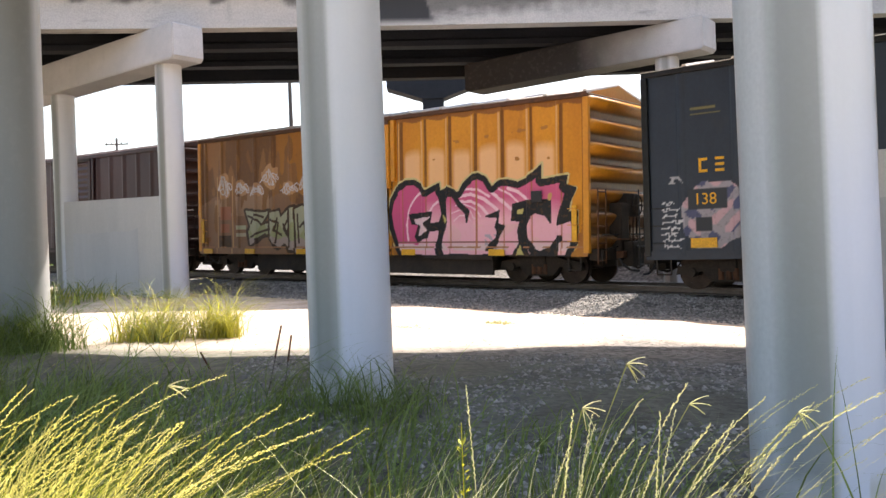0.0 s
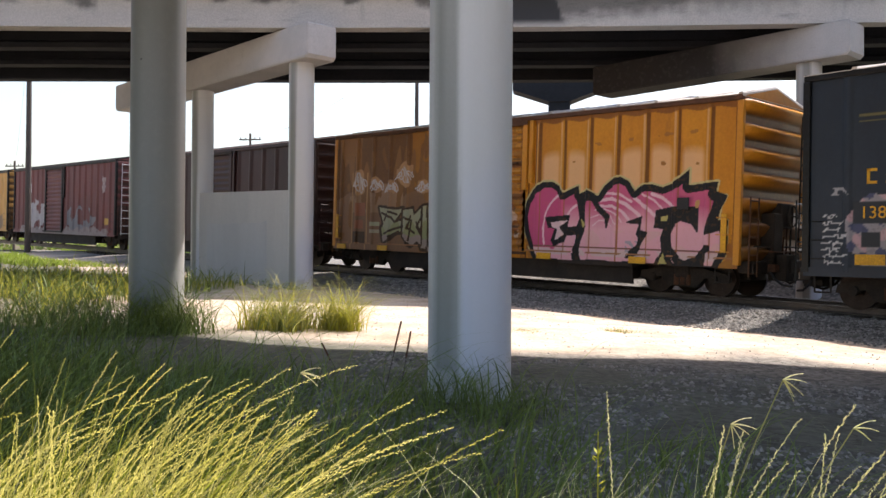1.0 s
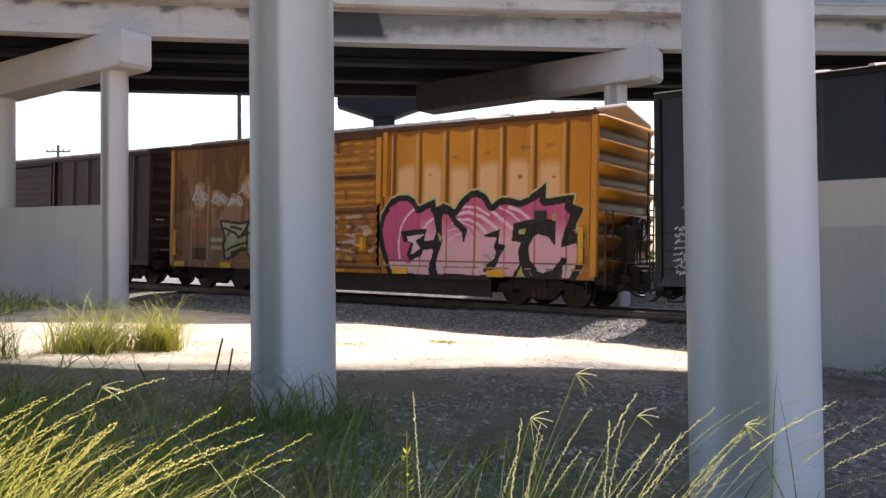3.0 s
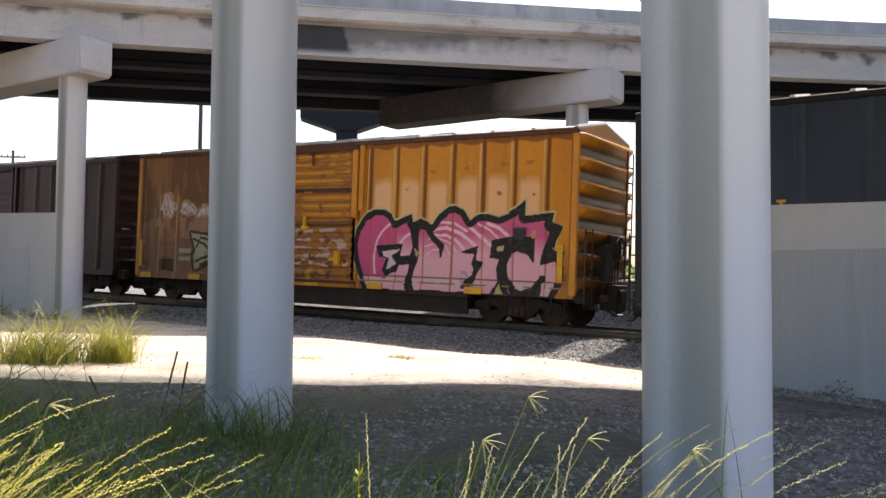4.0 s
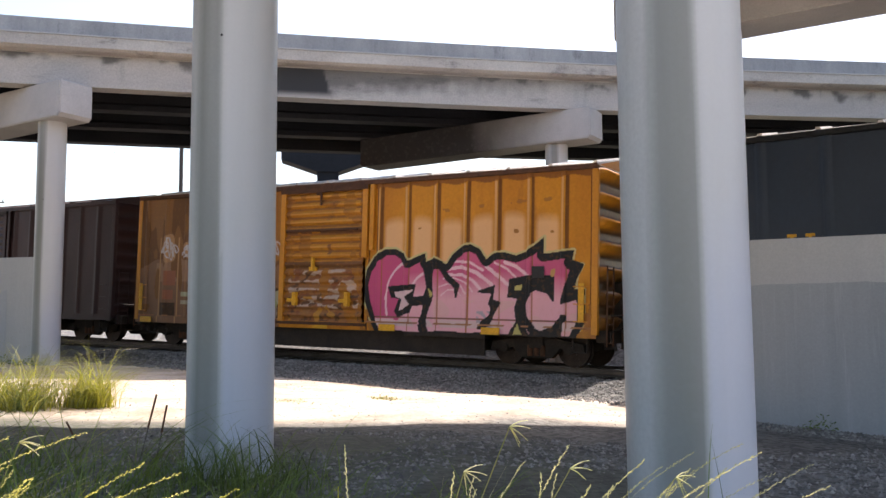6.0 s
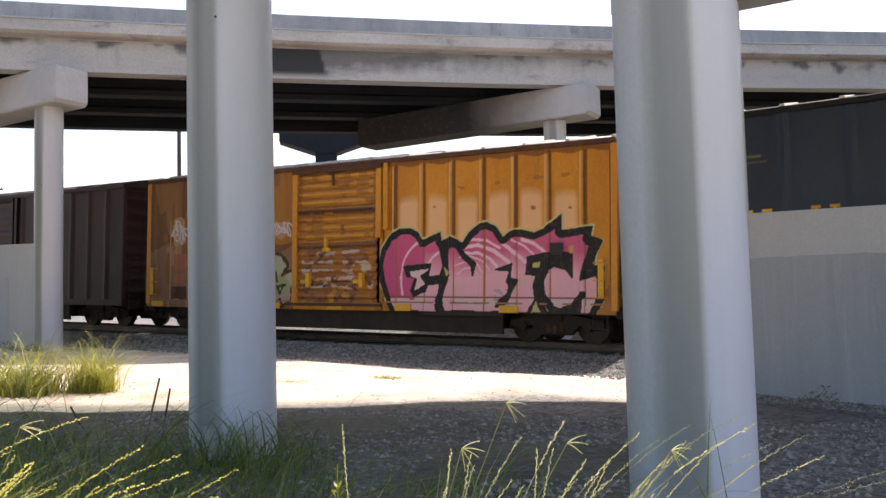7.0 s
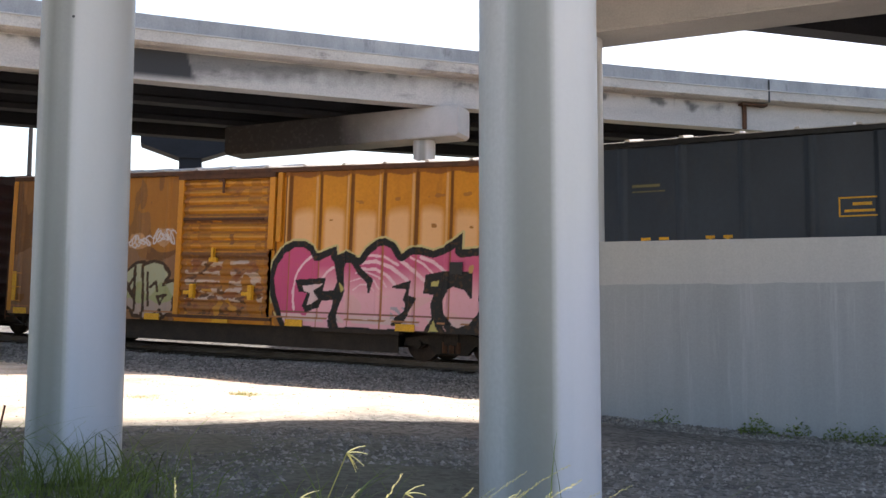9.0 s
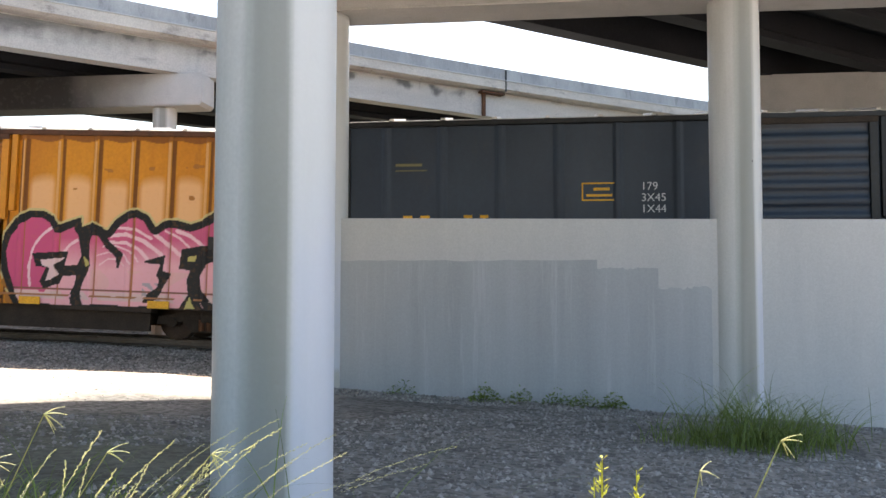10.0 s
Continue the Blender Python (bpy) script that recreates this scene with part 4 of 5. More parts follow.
def bogie(car, x):
    b = new("bogie")
    b.parent = car
    b.location = (x, 0, 0)
    for s in (-1.0, 1.0):
        bm = prism([(-1.25, 0.36), (-1.2, 0.56), (-0.8, 0.62), (-0.35, 0.72), (0.35, 0.72), (0.8, 0.62), (1.2, 0.56), (1.25, 0.36), (0.95, 0.36), (0.62, 0.44), (0.4, 0.2), (-0.4, 0.2), (-0.62, 0.44), (-0.95, 0.36)], s - 0.09, s + 0.09)
        part("side_frame", bm, IRON, b)
        part("spring_nest", rods([((k * 0.17, s * 1.08, 0.24), (k * 0.17, s * 1.08, 0.5)) for k in (-1, 0, 1)], 0.07, 10), RUST, b)
        for k in (-0.86, 0.86):
            part("bearing_cap", rods([((k, s * 1.0, 0.42), (k, s * 1.17, 0.42))], 0.11, 14), IRON, b)
    part("bolster", boxes((-0.2, 0.2, -1.15, 1.15, 0.42, 0.74), bev=0.03), IRON, b)
    for k in (-0.86, 0.86):
        bm = bmesh.new()
        rod(bm, (0, -0.95, 0), (0, 0.95, 0), 0.075, 12)
        for s in (-0.7525, 0.7525):
            rod(bm, (0, s - 0.06, 0), (0, s + 0.06, 0), 0.42, 40)
            q = 0.075 if s > 0 else -0.075
            rod(bm, (0, s - q - 0.015, 0), (0, s - q + 0.015, 0), 0.455, 40)
            rod(bm, (0, s - 0.08, 0), (0, s + 0.08, 0), 0.13, 16)
            for a in range(3):
                rod(bm, (0.26 * math.cos(a * 2.1), s - 0.066, 0.26 * math.sin(a * 2.1)), (0.26 * math.cos(a * 2.1), s + 0.066, 0.26 * math.sin(a * 2.1)), 0.03, 8)
        w = part("wheelset", bm, WHEELM, car, "rusty steel wheels on an axle")
        w.location = (x + k, 0, 0.42)
        WHEELS.append((w, x + k))


def ladder(car, x0, x1, y, z0, z1, n, material, axis="x", name="ladder"):
    """Two stiles and rungs, on a side (axis x) or on an end (axis y)."""
    L = []
    for k in range(n):
        z = z0 + (z1 - z0) * k / (n - 1)
        L.append(((x0, y, z), (x1, y, z)) if axis == "x" else ((y, x0, z), (y, x1, z)))
    for s in (x0, x1):
        L.append(((s, y, z0 - 0.08), (s, y, z1 + 0.08)) if axis == "x" else ((y, s, z0 - 0.08), (y, s, z1 + 0.08)))
    return part(name, rods(L, 0.018, 6), material, car)


def coupler(car, x, s):
    bm = boxes((min(x, x + s * 0.55), max(x, x + s * 0.55), -0.11, 0.11, 0.68, 0.92), bev=0.03)
    box(bm, min(x + s * 0.45, x + s * 0.78), max(x + s * 0.45, x + s * 0.78), -0.2, 0.18, 0.62, 0.98, bev=0.05)
    part("coupler", bm, IRON, car, "rusty knuckle coupler")
    bm = bmesh.new()
    pts = [(x + s * 0.1, 0.35, 0.75), (x + s * 0.3, 0.36, 0.5), (x + s * 0.55, 0.3, 0.38), (x + s * 0.75, 0.15, 0.45)]
    for a, b in zip(pts, pts[1:]):
        rod(bm, a, b, 0.03, 8)
    part("brake_hose", bm, IRON, car)


def end_gear(car, s, h):
    """Pipes, levers and hoses that fill the lower end of a car."""
    x = s * (h + 0.22)
    part("uncoupling_lever", rods([((x, -1.35, 0.86), (x, -0.25, 0.98)), ((x, -1.35, 0.86), (x + s * 0.06, -1.42, 0.62)), ((x, -0.25, 0.98), (x + s * 0.25, -0.1, 0.95))], 0.018, 6), IRON, car)
    part("end_sill", boxes((min(s * (h - 0.1), s * (h + 0.16)), max(s * (h - 0.1), s * (h + 0.16)), -1.4, 1.4, 0.62, 0.9), bev=0.02), IRON, car)
    part("brake_pipe", rods([((x - s * 0.05, -0.45, 0.7), (x - s * 0.05, -0.45, 1.62)), ((x - s * 0.05, -0.45, 1.62), (x - s * 0.05, 0.2, 1.66)), ((x - s * 0.05, 0.62, 0.8), (x - s * 0.05, 0.62, 2.3))], 0.025, 7), IRON, car)
    part("chain_rod", rods([((x, 0.3, 0.8), (x, 0.33, 1.8)), ((x, 0.1, 0.75), (x + s * 0.05, 0.05, 1.5))], 0.02, 6), RUST, car)
    pts = [(x, -0.5, 0.72), (x + s * 0.12, -0.5, 0.5), (x + s * 0.3, -0.42, 0.36), (x + s * 0.48, -0.3, 0.34)]
    part("air_hose", rods(list(zip(pts, pts[1:])), 0.032, 8), PLATE, car)
    part("draft_gear", boxes((min(s * (h + 0.1), s * (h + 0.55)), max(s * (h + 0.1), s * (h + 0.55)), -0.34, 0.34, 0.45, 1.08), bev=0.03), IRON, car)
    part("handrail", rods([((x, -1.3, 1.25), (x, 1.3, 1.25))], 0.022, 6), IRON, car)
    part("angle_cock", boxes((min(x, x + s * 0.2), max(x, x + s * 0.2), -0.62, -0.42, 0.66, 0.84), bev=0.02), RUST, car)
    part("far_ladder", rods([((x, q, 0.7), (x, q, 4.5)) for q in (0.95, 1.35)] + [((x, 0.95, 0.9 + 0.4 * k), (x, 1.35, 0.9 + 0.4 * k)) for k in range(9)], 0.02, 6), IRON, car)


def boxcar(name, label, length, right, eave, posts, rib, material, paint, step, roofmat, door, end_rise, group="freight cars of the passing train"):
    """right: distance of its leading end ahead of the orange car's; posts measured from there (all negative)."""
    car = empty(name, label, "boxcar", None, group)
    h = length / 2
    sill = 0.80
    yn = -HALF + 0.07
    dx0, dx1 = door[0] + h, door[1] + h
    depth = ribs([p for p in posts], *rib)
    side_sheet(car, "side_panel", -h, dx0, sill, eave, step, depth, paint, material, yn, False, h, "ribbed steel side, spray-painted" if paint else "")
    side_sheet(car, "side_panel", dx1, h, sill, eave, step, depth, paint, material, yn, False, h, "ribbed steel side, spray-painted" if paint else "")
    side_sheet(car, "side_panel", -h, h, sill, eave, 0.12, depth, None, material, yn, True, h)
    # floor, core and sills
    each("floor_frame", ((-h + 0.05, h - 0.05, yn + 0.02, -yn - 0.02, sill - 0.02, sill + 0.14),), IRON, car)
    each("centre_sill", ((-h + 0.3, h - 0.3, -0.35, 0.35, 0.42, sill - 0.02),), IRON, car)
    each("side_girder", ((-h + 3.0, h - 3.0, yn + 0.12, yn + 0.2, 0.20, sill - 0.02), (-h + 3.0, h - 3.0, -yn - 0.2, -yn - 0.12, 0.20, sill - 0.02)), IRON, car)
    for q in range(5):
        each("crossbearer", ((-h + 3.4 + q * (length - 6.8) / 4 - 0.08, -h + 3.4 + q * (length - 6.8) / 4 + 0.08, yn + 0.2, -yn - 0.2, 0.3, sill - 0.02),), IRON, car)
    part("brake_cylinder", rods([((-1.4, -0.75, 0.55), (-0.6, -0.75, 0.55))], 0.19, 16), IRON, car)
    part("air_reservoir", rods([((0.5, 0.7, 0.5), (1.6, 0.7, 0.5))], 0.19, 16), IRON, car)
    em = ORANGE if material == ORANGE_L else material
    side_sheet(car, "side_sill", -h + 0.02, h - 0.02, sill - 0.08, sill + 0.12, min(step, 0.06), lambda X, Z: 0.06 + 0 * X, paint, material, yn, False, h)
    each("side_sill", ((-h + 0.02, h - 0.02, -yn + 0.005, -yn + 0.09, sill - 0.06, sill + 0.10),), em, car, bev=0.012)
    each("top_chord", ((-h, h, yn - 0.085, yn + 0.03, eave - 0.10, eave + 0.04), (-h, h, -yn - 0.03, -yn + 0.085, eave - 0.10, eave + 0.04)), RUST if material == ORANGE_L else material, car, bev=0.02)
    each("corner_post", ((h - 0.14, h + 0.02, yn - 0.075, yn + 0.05, sill, eave - 0.1), (-h - 0.02, -h + 0.14, yn - 0.075, yn + 0.05, sill, eave - 0.1), (h - 0.14, h + 0.02, -yn - 0.05, -yn + 0.075, sill, eave - 0.1), (-h - 0.02, -h + 0.14, -yn - 0.05, -yn + 0.075, sill, eave - 0.1)), em, car, bev=0.02)
    # door with corrugations, its rails and locking gear
    dd = 0.05
    dm = DOORM if material == ORANGE_L else material
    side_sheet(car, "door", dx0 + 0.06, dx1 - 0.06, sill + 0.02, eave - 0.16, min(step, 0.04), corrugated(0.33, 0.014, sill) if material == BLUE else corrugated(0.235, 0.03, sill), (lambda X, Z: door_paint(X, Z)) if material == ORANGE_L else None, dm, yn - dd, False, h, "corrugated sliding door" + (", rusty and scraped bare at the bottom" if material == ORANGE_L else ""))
    each("door_post", ((dx0 - 0.10, dx0 + 0.07, yn - 0.12, yn + 0.02, sill, eave - 0.1), (dx1 - 0.07, dx1 + 0.10, yn - 0.12, yn + 0.02, sill + (1.85 if material == ORANGE_L else 0), eave - 0.1), (dx1 + 0.16, dx1 + 0.3, yn - 0.10, yn + 0.02, sill + 2.05, eave - 0.1)), em, car, bev=0.015)
    each("door_rail", ((dx0 - 0.3, dx1 + 0.12, yn - 0.13, yn - 0.02, sill + 0.02, sill + 0.10), (dx0 - 0.1, dx1 + 0.1, yn - 0.14, yn - 0.02, eave - 0.22, eave - 0.1)), RUST if material == ORANGE_L else IRON, car)
    # roof: low gable of pressed panels
    n = int(length / 1.1)
    bm = bmesh.new()
    prof = [(-HALF - 0.02, eave + 0.03), (0, eave + 0.36), (HALF + 0.02, eave + 0.03)]
    prev = None
    for k in range(n):
        a, b = -h + length * k / n, -h + length * (k + 1) / n
        for x0, dz in ((a, 0), (b - 0.12, 0), (b - 0.10, 0.05), (b - 0.02, 0.05), (b, 0)):
            row = [bm.verts.new((x0, y, z + dz)) for y, z in prof] + [bm.verts.new((x0, HALF, eave - 0.02)), bm.verts.new((x0, -HALF, eave - 0.02))]
            if prev is None:
                bm.faces.new(row)
            else:
                for i in range(5):
                    bm.faces.new((prev[i], row[i], row[(i + 1) % 5], prev[(i + 1) % 5]))
            prev = row
    bm.faces.new(prev[::-1])
    bmesh.ops.recalc_face_normals(bm, faces=bm.faces)
    part("roof", bm, roofmat, car, "pale corroded pressed-steel roof")
    # ends with rolled horizontal beams
    em = ORANGE if material == ORANGE_L else material
    for s in (1, -1):
        bm = bmesh.new()
        K = 84
        prev = None
        end_dark = []
        deep = 0.21 if material == ORANGE_L else 0.07
        for k in range(K + 1):
            z = sill + (eave - sill) * k / K
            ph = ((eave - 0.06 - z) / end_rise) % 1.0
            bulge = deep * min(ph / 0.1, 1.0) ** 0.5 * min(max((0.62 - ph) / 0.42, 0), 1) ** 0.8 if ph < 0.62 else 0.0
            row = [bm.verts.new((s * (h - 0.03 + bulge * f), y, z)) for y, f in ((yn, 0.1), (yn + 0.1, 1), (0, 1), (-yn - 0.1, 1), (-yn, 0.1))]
            # shade of the recesses painted in, and the lower end darkened as well
            end_dark += [max(min(max((ph - 0.42) / 0.2, 0), 1), min(max((sill + 1.7 - z) / 0.5, 0), 0.93))] * 5
            if prev:
                for i in range(4):
                    bm.faces.new((prev[i], prev[i + 1], row[i + 1], row[i]))
            prev = row
        g = [bm.verts.new((s * (h + 0.012), y, z)) for y, z in ((yn, eave), (0, eave + 0.34), (-yn, eave))]
        bm.faces.new(g)
        bmesh.ops.recalc_face_normals(bm, faces=bm.faces)
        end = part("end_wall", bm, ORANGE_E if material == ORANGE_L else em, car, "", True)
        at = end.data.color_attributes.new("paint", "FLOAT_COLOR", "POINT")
        for k, w in enumerate(end_dark + [0.2, 0.2, 0.8]):
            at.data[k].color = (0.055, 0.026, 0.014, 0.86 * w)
        coupler(car, s * (h - 0.2), s)
        ladder(car, yn + 0.06, yn + 0.46, s * (h + 0.20), 0.62, 2.3, 5, RUST if material == ORANGE_L else em, "y")
        end_gear(car, s, h)
        part("crossover_step", boxes((min(s * (h + 0.1), s * (h + 0.42)), max(s * (h + 0.1), s * (h + 0.42)), -0.75, 0.75, 1.12, 1.15)), RUST, car)
    for s in (1, -1):
        for z in (1.1, 1.5, 1.9):
            part("grab_iron", rods([((s * (h - 0.55), yn - 0.13, z), (s * (h - 0.2), yn - 0.13, z))], 0.012, 6), em, car)
        part("stirrup_step", rods([((s * (h - 0.6), yn, 0.75), (s * (h - 0.6), yn, 0.38)), ((s * (h - 0.25), yn, 0.75), (s * (h - 0.25), yn, 0.38)), ((s * (h - 0.6), yn, 0.38), (s * (h - 0.25), yn, 0.38))], 0.02, 6), IRON, car)
        bogie(car, s * (h - 1.75))
    CARS.append((car, right - h))
    return car


CARS = []
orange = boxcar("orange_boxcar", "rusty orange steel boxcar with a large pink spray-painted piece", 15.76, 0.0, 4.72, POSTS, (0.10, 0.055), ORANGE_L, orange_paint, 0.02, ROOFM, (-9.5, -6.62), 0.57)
H = 7.88
each("reflector", [(H + x - 0.25, H + x + 0.25, -1.672, -1.645, 0.73, 0.90) for x in (-5.8, -2.72, -8.05, -10.3, -12.9, -15.2)], SAFETY, orange, "yellow reflective strip")
each("warning_bar", ((H - 0.44, H - 0.30, -1.660, -1.635, 1.08, 1.98), (H - 15.56, H - 15.43, -1.660, -1.635, 1.1, 1.95)), SAFETY, orange, "yellow bar by the corner steps")
for x in (-9.05, -7.2):
    part("door_roller", boxes((H + x - 0.19, H + x + 0.17, -1.720, -1.620, 1.44, 1.54), (H + x + 0.02, H + x + 0.15, -1.750, -1.620, 1.34, 1.72), bev=0.015), SAFETY, orange, "yellow door roller bracket")
part("door_latch", boxes((H - 8.46, H - 8.22, -1.720, -1.620, 2.3, 2.42), (H - 8.38, H - 8.31, -1.740, -1.620, 2.3, 2.68), bev=0.015), SAFETY, orange, "yellow door latch")
part("locking_bar", rods([((H - 8.1, -1.700, 4.12), (H - 8.1, -1.700, 4.45)), ((H - 8.1, -1.700, 4.45), (H - 8.25, -1.700, 4.45)), ((H - 9.3, -1.720, 3.42), (H - 6.8, -1.720, 3.42))], 0.035, 8), RUST, orange)
part("data_plate", boxes((H - 1.64, H - 1.32, -1.635, -1.620, 2.1, 2.38)), PLATE, orange, "small black data plate")
part("jacking_pad", boxes((H - 5.3, H - 2.9, -1.600, -1.3, 0.62, 0.76), bev=0.02), IRON, orange)
# hand-brake end of the orange car
part("brake_wheel", rods([((H + 0.33 + 0.0, 0.35 + 0.26 * math.cos(a * 0.524), 2.0 + 0.26 * math.sin(a * 0.524)), (H + 0.33, 0.35 + 0.26 * math.cos((a + 1) * 0.524), 2.0 + 0.26 * math.sin((a + 1) * 0.524))) for a in range(12)] + [((H + 0.33, 0.35, 2.0), (H + 0.33, 0.35 + 0.26 * math.cos(a * 1.571), 2.0 + 0.26 * math.sin(a * 1.571))) for a in range(4)], 0.022, 6), IRON, orange, "hand-brake wheel")
part("brake_gear_box", boxes((H - 0.05, H + 0.28, -0.15, 0.5, 1.7, 2.3), (H - 0.05, H + 0.3, -0.5, -0.05, 0.6, 2.05), bev=0.03), IRON, orange)
each("end_plate", ((H - 0.095, H - 0.07, 0.75, 1.2, 4.55, 4.7), (H + 0.14, H + 0.16, 0.75, 1.15, 1.7, 2.1)), ROOFM, orange)

dp = [-19.0 + q for q in (0.73, 1.97, 3.24, 4.5, 5.75, 7.0)] + [-0.73 - 1.25 * k for k in range(6)]
dark = boxcar("dark_blue_boxcar", "dark blue steel boxcar with yellow marks and small tags", 19.2, 1.52 + 19.2, 5.03, dp, (0.13, 0.06), BLUE, lambda x, z: dark_paint(x + 19.0, z), 0.035, ROOFM, (-10.4, -8.1), 0.5)
HD = 9.4
yy = -HALF + 0.058
def at_dark(x):
    return -HD + x
# operator's marks as plain yellow bars, car number and chalked figures
part("yellow_mark", boxes((at_dark(1.12), at_dark(1.18), yy - 0.01, yy, 2.66, 2.98), (at_dark(1.12), at_dark(1.32), yy - 0.01, yy, 2.92, 2.98), (at_dark(1.12), at_dark(1.32), yy - 0.01, yy, 2.66, 2.72)), SAFETY, dark, "yellow painted operator mark")
part("yellow_mark", boxes((at_dark(1.5), at_dark(1.7), yy - 0.01, yy, 2.92, 2.98), (at_dark(1.5), at_dark(1.7), yy - 0.01, yy, 2.66, 2.72), (at_dark(1.5), at_dark(1.7), yy - 0.01, yy, 2.79, 2.85)), SAFETY, dark, "yellow painted operator mark")
for x0 in (2.45, 2.8):
    part("yellow_mark", boxes((at_dark(x0), at_dark(x0 + 0.18), yy - 0.01, yy, 2.92, 2.98), (at_dark(x0 + 0.06), at_dark(x0 + 0.12), yy - 0.01, yy, 2.66, 2.98)), SAFETY, dark, "yellow painted operator mark")
lettering("138", 0.36, SAFETY, dark, at_dark(0.98), yy - 0.006, 1.95)
part("yellow_panel", boxes((at_dark(0.9), at_dark(1.5), yy - 0.03, yy, 0.98, 1.2)), SAFETY, dark, "yellow reflective panel")
def frame_bars(x, z, w, h, m):
    part("framed_panel", boxes((at_dark(x), at_dark(x + w), yy - 0.008, yy, z, z + 0.03), (at_dark(x), at_dark(x + w), yy - 0.008, yy, z + h, z + h + 0.03), (at_dark(x), at_dark(x + 0.03), yy - 0.007, yy, z, z + h), (at_dark(x + w - 0.03), at_dark(x + w), yy - 0.007, yy, z, z + h),
                               (at_dark(x + 0.1), at_dark(x + w - 0.1), yy - 0.008, yy, z + 0.09, z + 0.14), (at_dark(x + 0.25), at_dark(x + w - 0.15), yy - 0.008, yy, z + 0.22, z + 0.28)), m, dark, "small framed yellow notice")
frame_bars(4.98, 3.26, 0.74, 0.36, SAFETY)
for k, s in enumerate(("179", "3X45", "1X44")):
    lettering(s, 0.24, WHITEP, dark, at_dark(6.22), yy - 0.006, 3.48 - 0.24 * k)

mp = [-0.9 - 0.95 * k for k in range(16)]
boxcar("maroon_boxcar", "dark maroon steel boxcar in the shade of the overpass", 16.2, -16.96, 4.68, mp, (0.12, 0.06), MAROON, None, 0.08, MAROON, (-9.2, -6.2), 0.42)
rp = [-0.8 - 0.86 * k for k in range(18)]
redc = boxcar("red_boxcar", "faded red-brown boxcar with white tags and a pale ladder", 16.35, -35.05, 4.75, rp, (0.12, 0.07), REDM, red_paint, 0.07, REDM, (-10.3, -7.6), 0.42)
ladder(redc, -1.4, -0.65, 8.46, 0.9, 4.5, 10, WHITEP, "y", "end_ladder")
for right, ln in ((-52.7, 15.2), (-69.2, 15.2), (-85.6, 15.2)):
    yp = [-0.7 - 0.72 * k for k in range(20)]
    boxcar("yellow_boxcar", "yellow boxcar with dark door and rust streaks", ln, right, 4.75, yp, (0.14, 0.06), YELM, yellow_paint, 0.12, YELM, (-9.3, -6.4), 0.42)

# ---- stones ----
def stones(name, label, pts, sizes, material):
    n = len(pts)
    base = np.array([(1, 0, 0), (0, 1, 0), (-1, 0, 0), (0, -1, 0), (0.1, 0, 0.8), (0, 0.1, -0.8)], float)
    faces = np.array([(0, 1, 4), (1, 2, 4), (2, 3, 4), (3, 0, 4), (1, 0, 5), (2, 1, 5), (3, 2, 5), (0, 3, 5)])
    rng = np.random.RandomState(5)
    v = base[None] * (1 + 0.35 * rng.uniform(-1, 1, (n, 6, 3))) * sizes[:, None, None] * rng.uniform(0.6, 1.2, (n, 1, 3))
    a = rng.uniform(0, 6.28, n)
    c, s = np.cos(a)[:, None], np.sin(a)[:, None]
    w = np.stack([v[..., 0] * c - v[..., 1] * s, v[..., 0] * s + v[..., 1] * c, v[..., 2]], -1) + pts[:, None, :]
    f = (faces[None] + 6 * np.arange(n)[:, None, None]).reshape(-1, 3)
    o = raw(name, w.reshape(-1, 3).tolist(), f.tolist(), material)
    return tagged(o, label, "stones", "", "stuff")


rng = np.random.RandomState(3)
P, S = [], []
for k in range(22000):
    u, v = rng.uniform(-24, 2), 15.6 + 4.0 * rng.uniform(0, 1) ** 0.9
    x, y, _ = uv(u, v)
    P.append((x, y, earth_z(x, y) + 0.005))
    S.append(rng.uniform(0.018, 0.045))
stones("ballast", "grey crushed-stone ballast beside the rails", np.array(P), np.array(S), STONE)
P, S = [], []
for k in range(26000):
    x, y = rng.uniform(-4, 11), rng.uniform(4.5, 15.5)
    if noise.noise((x * 0.4, y * 0.4, 2)) + 0.06 * x < -0.1 or on(x, y)[1] > 15.5 or y > 12.2 - 0.12 * x + 0.4 * noise.noise((x, y, 6)):
        continue
    P.append((x, y, earth_z(x, y)))
    S.append(rng.uniform(0.01, 0.042))
for k in range(1500):
    x, y = rng.uniform(-8, 5), rng.uniform(12, 21)
    P.append((x, y, earth_z(x, y)))
    S.append(rng.uniform(0.008, 0.022))
for k in range(5000):
    x, y, _ = uv(rng.uniform(-5, 9), 15.45 - 0.9 * rng.uniform(0, 1) ** 1.5)
    P.append((x, y, earth_z(x, y)))
    S.append(rng.uniform(0.015, 0.05))
stones("loose_gravel", "loose grey gravel on packed earth", np.array(P), np.array(S), STONE)

# ---- plants ----
WIND = (0.75, 0.1)


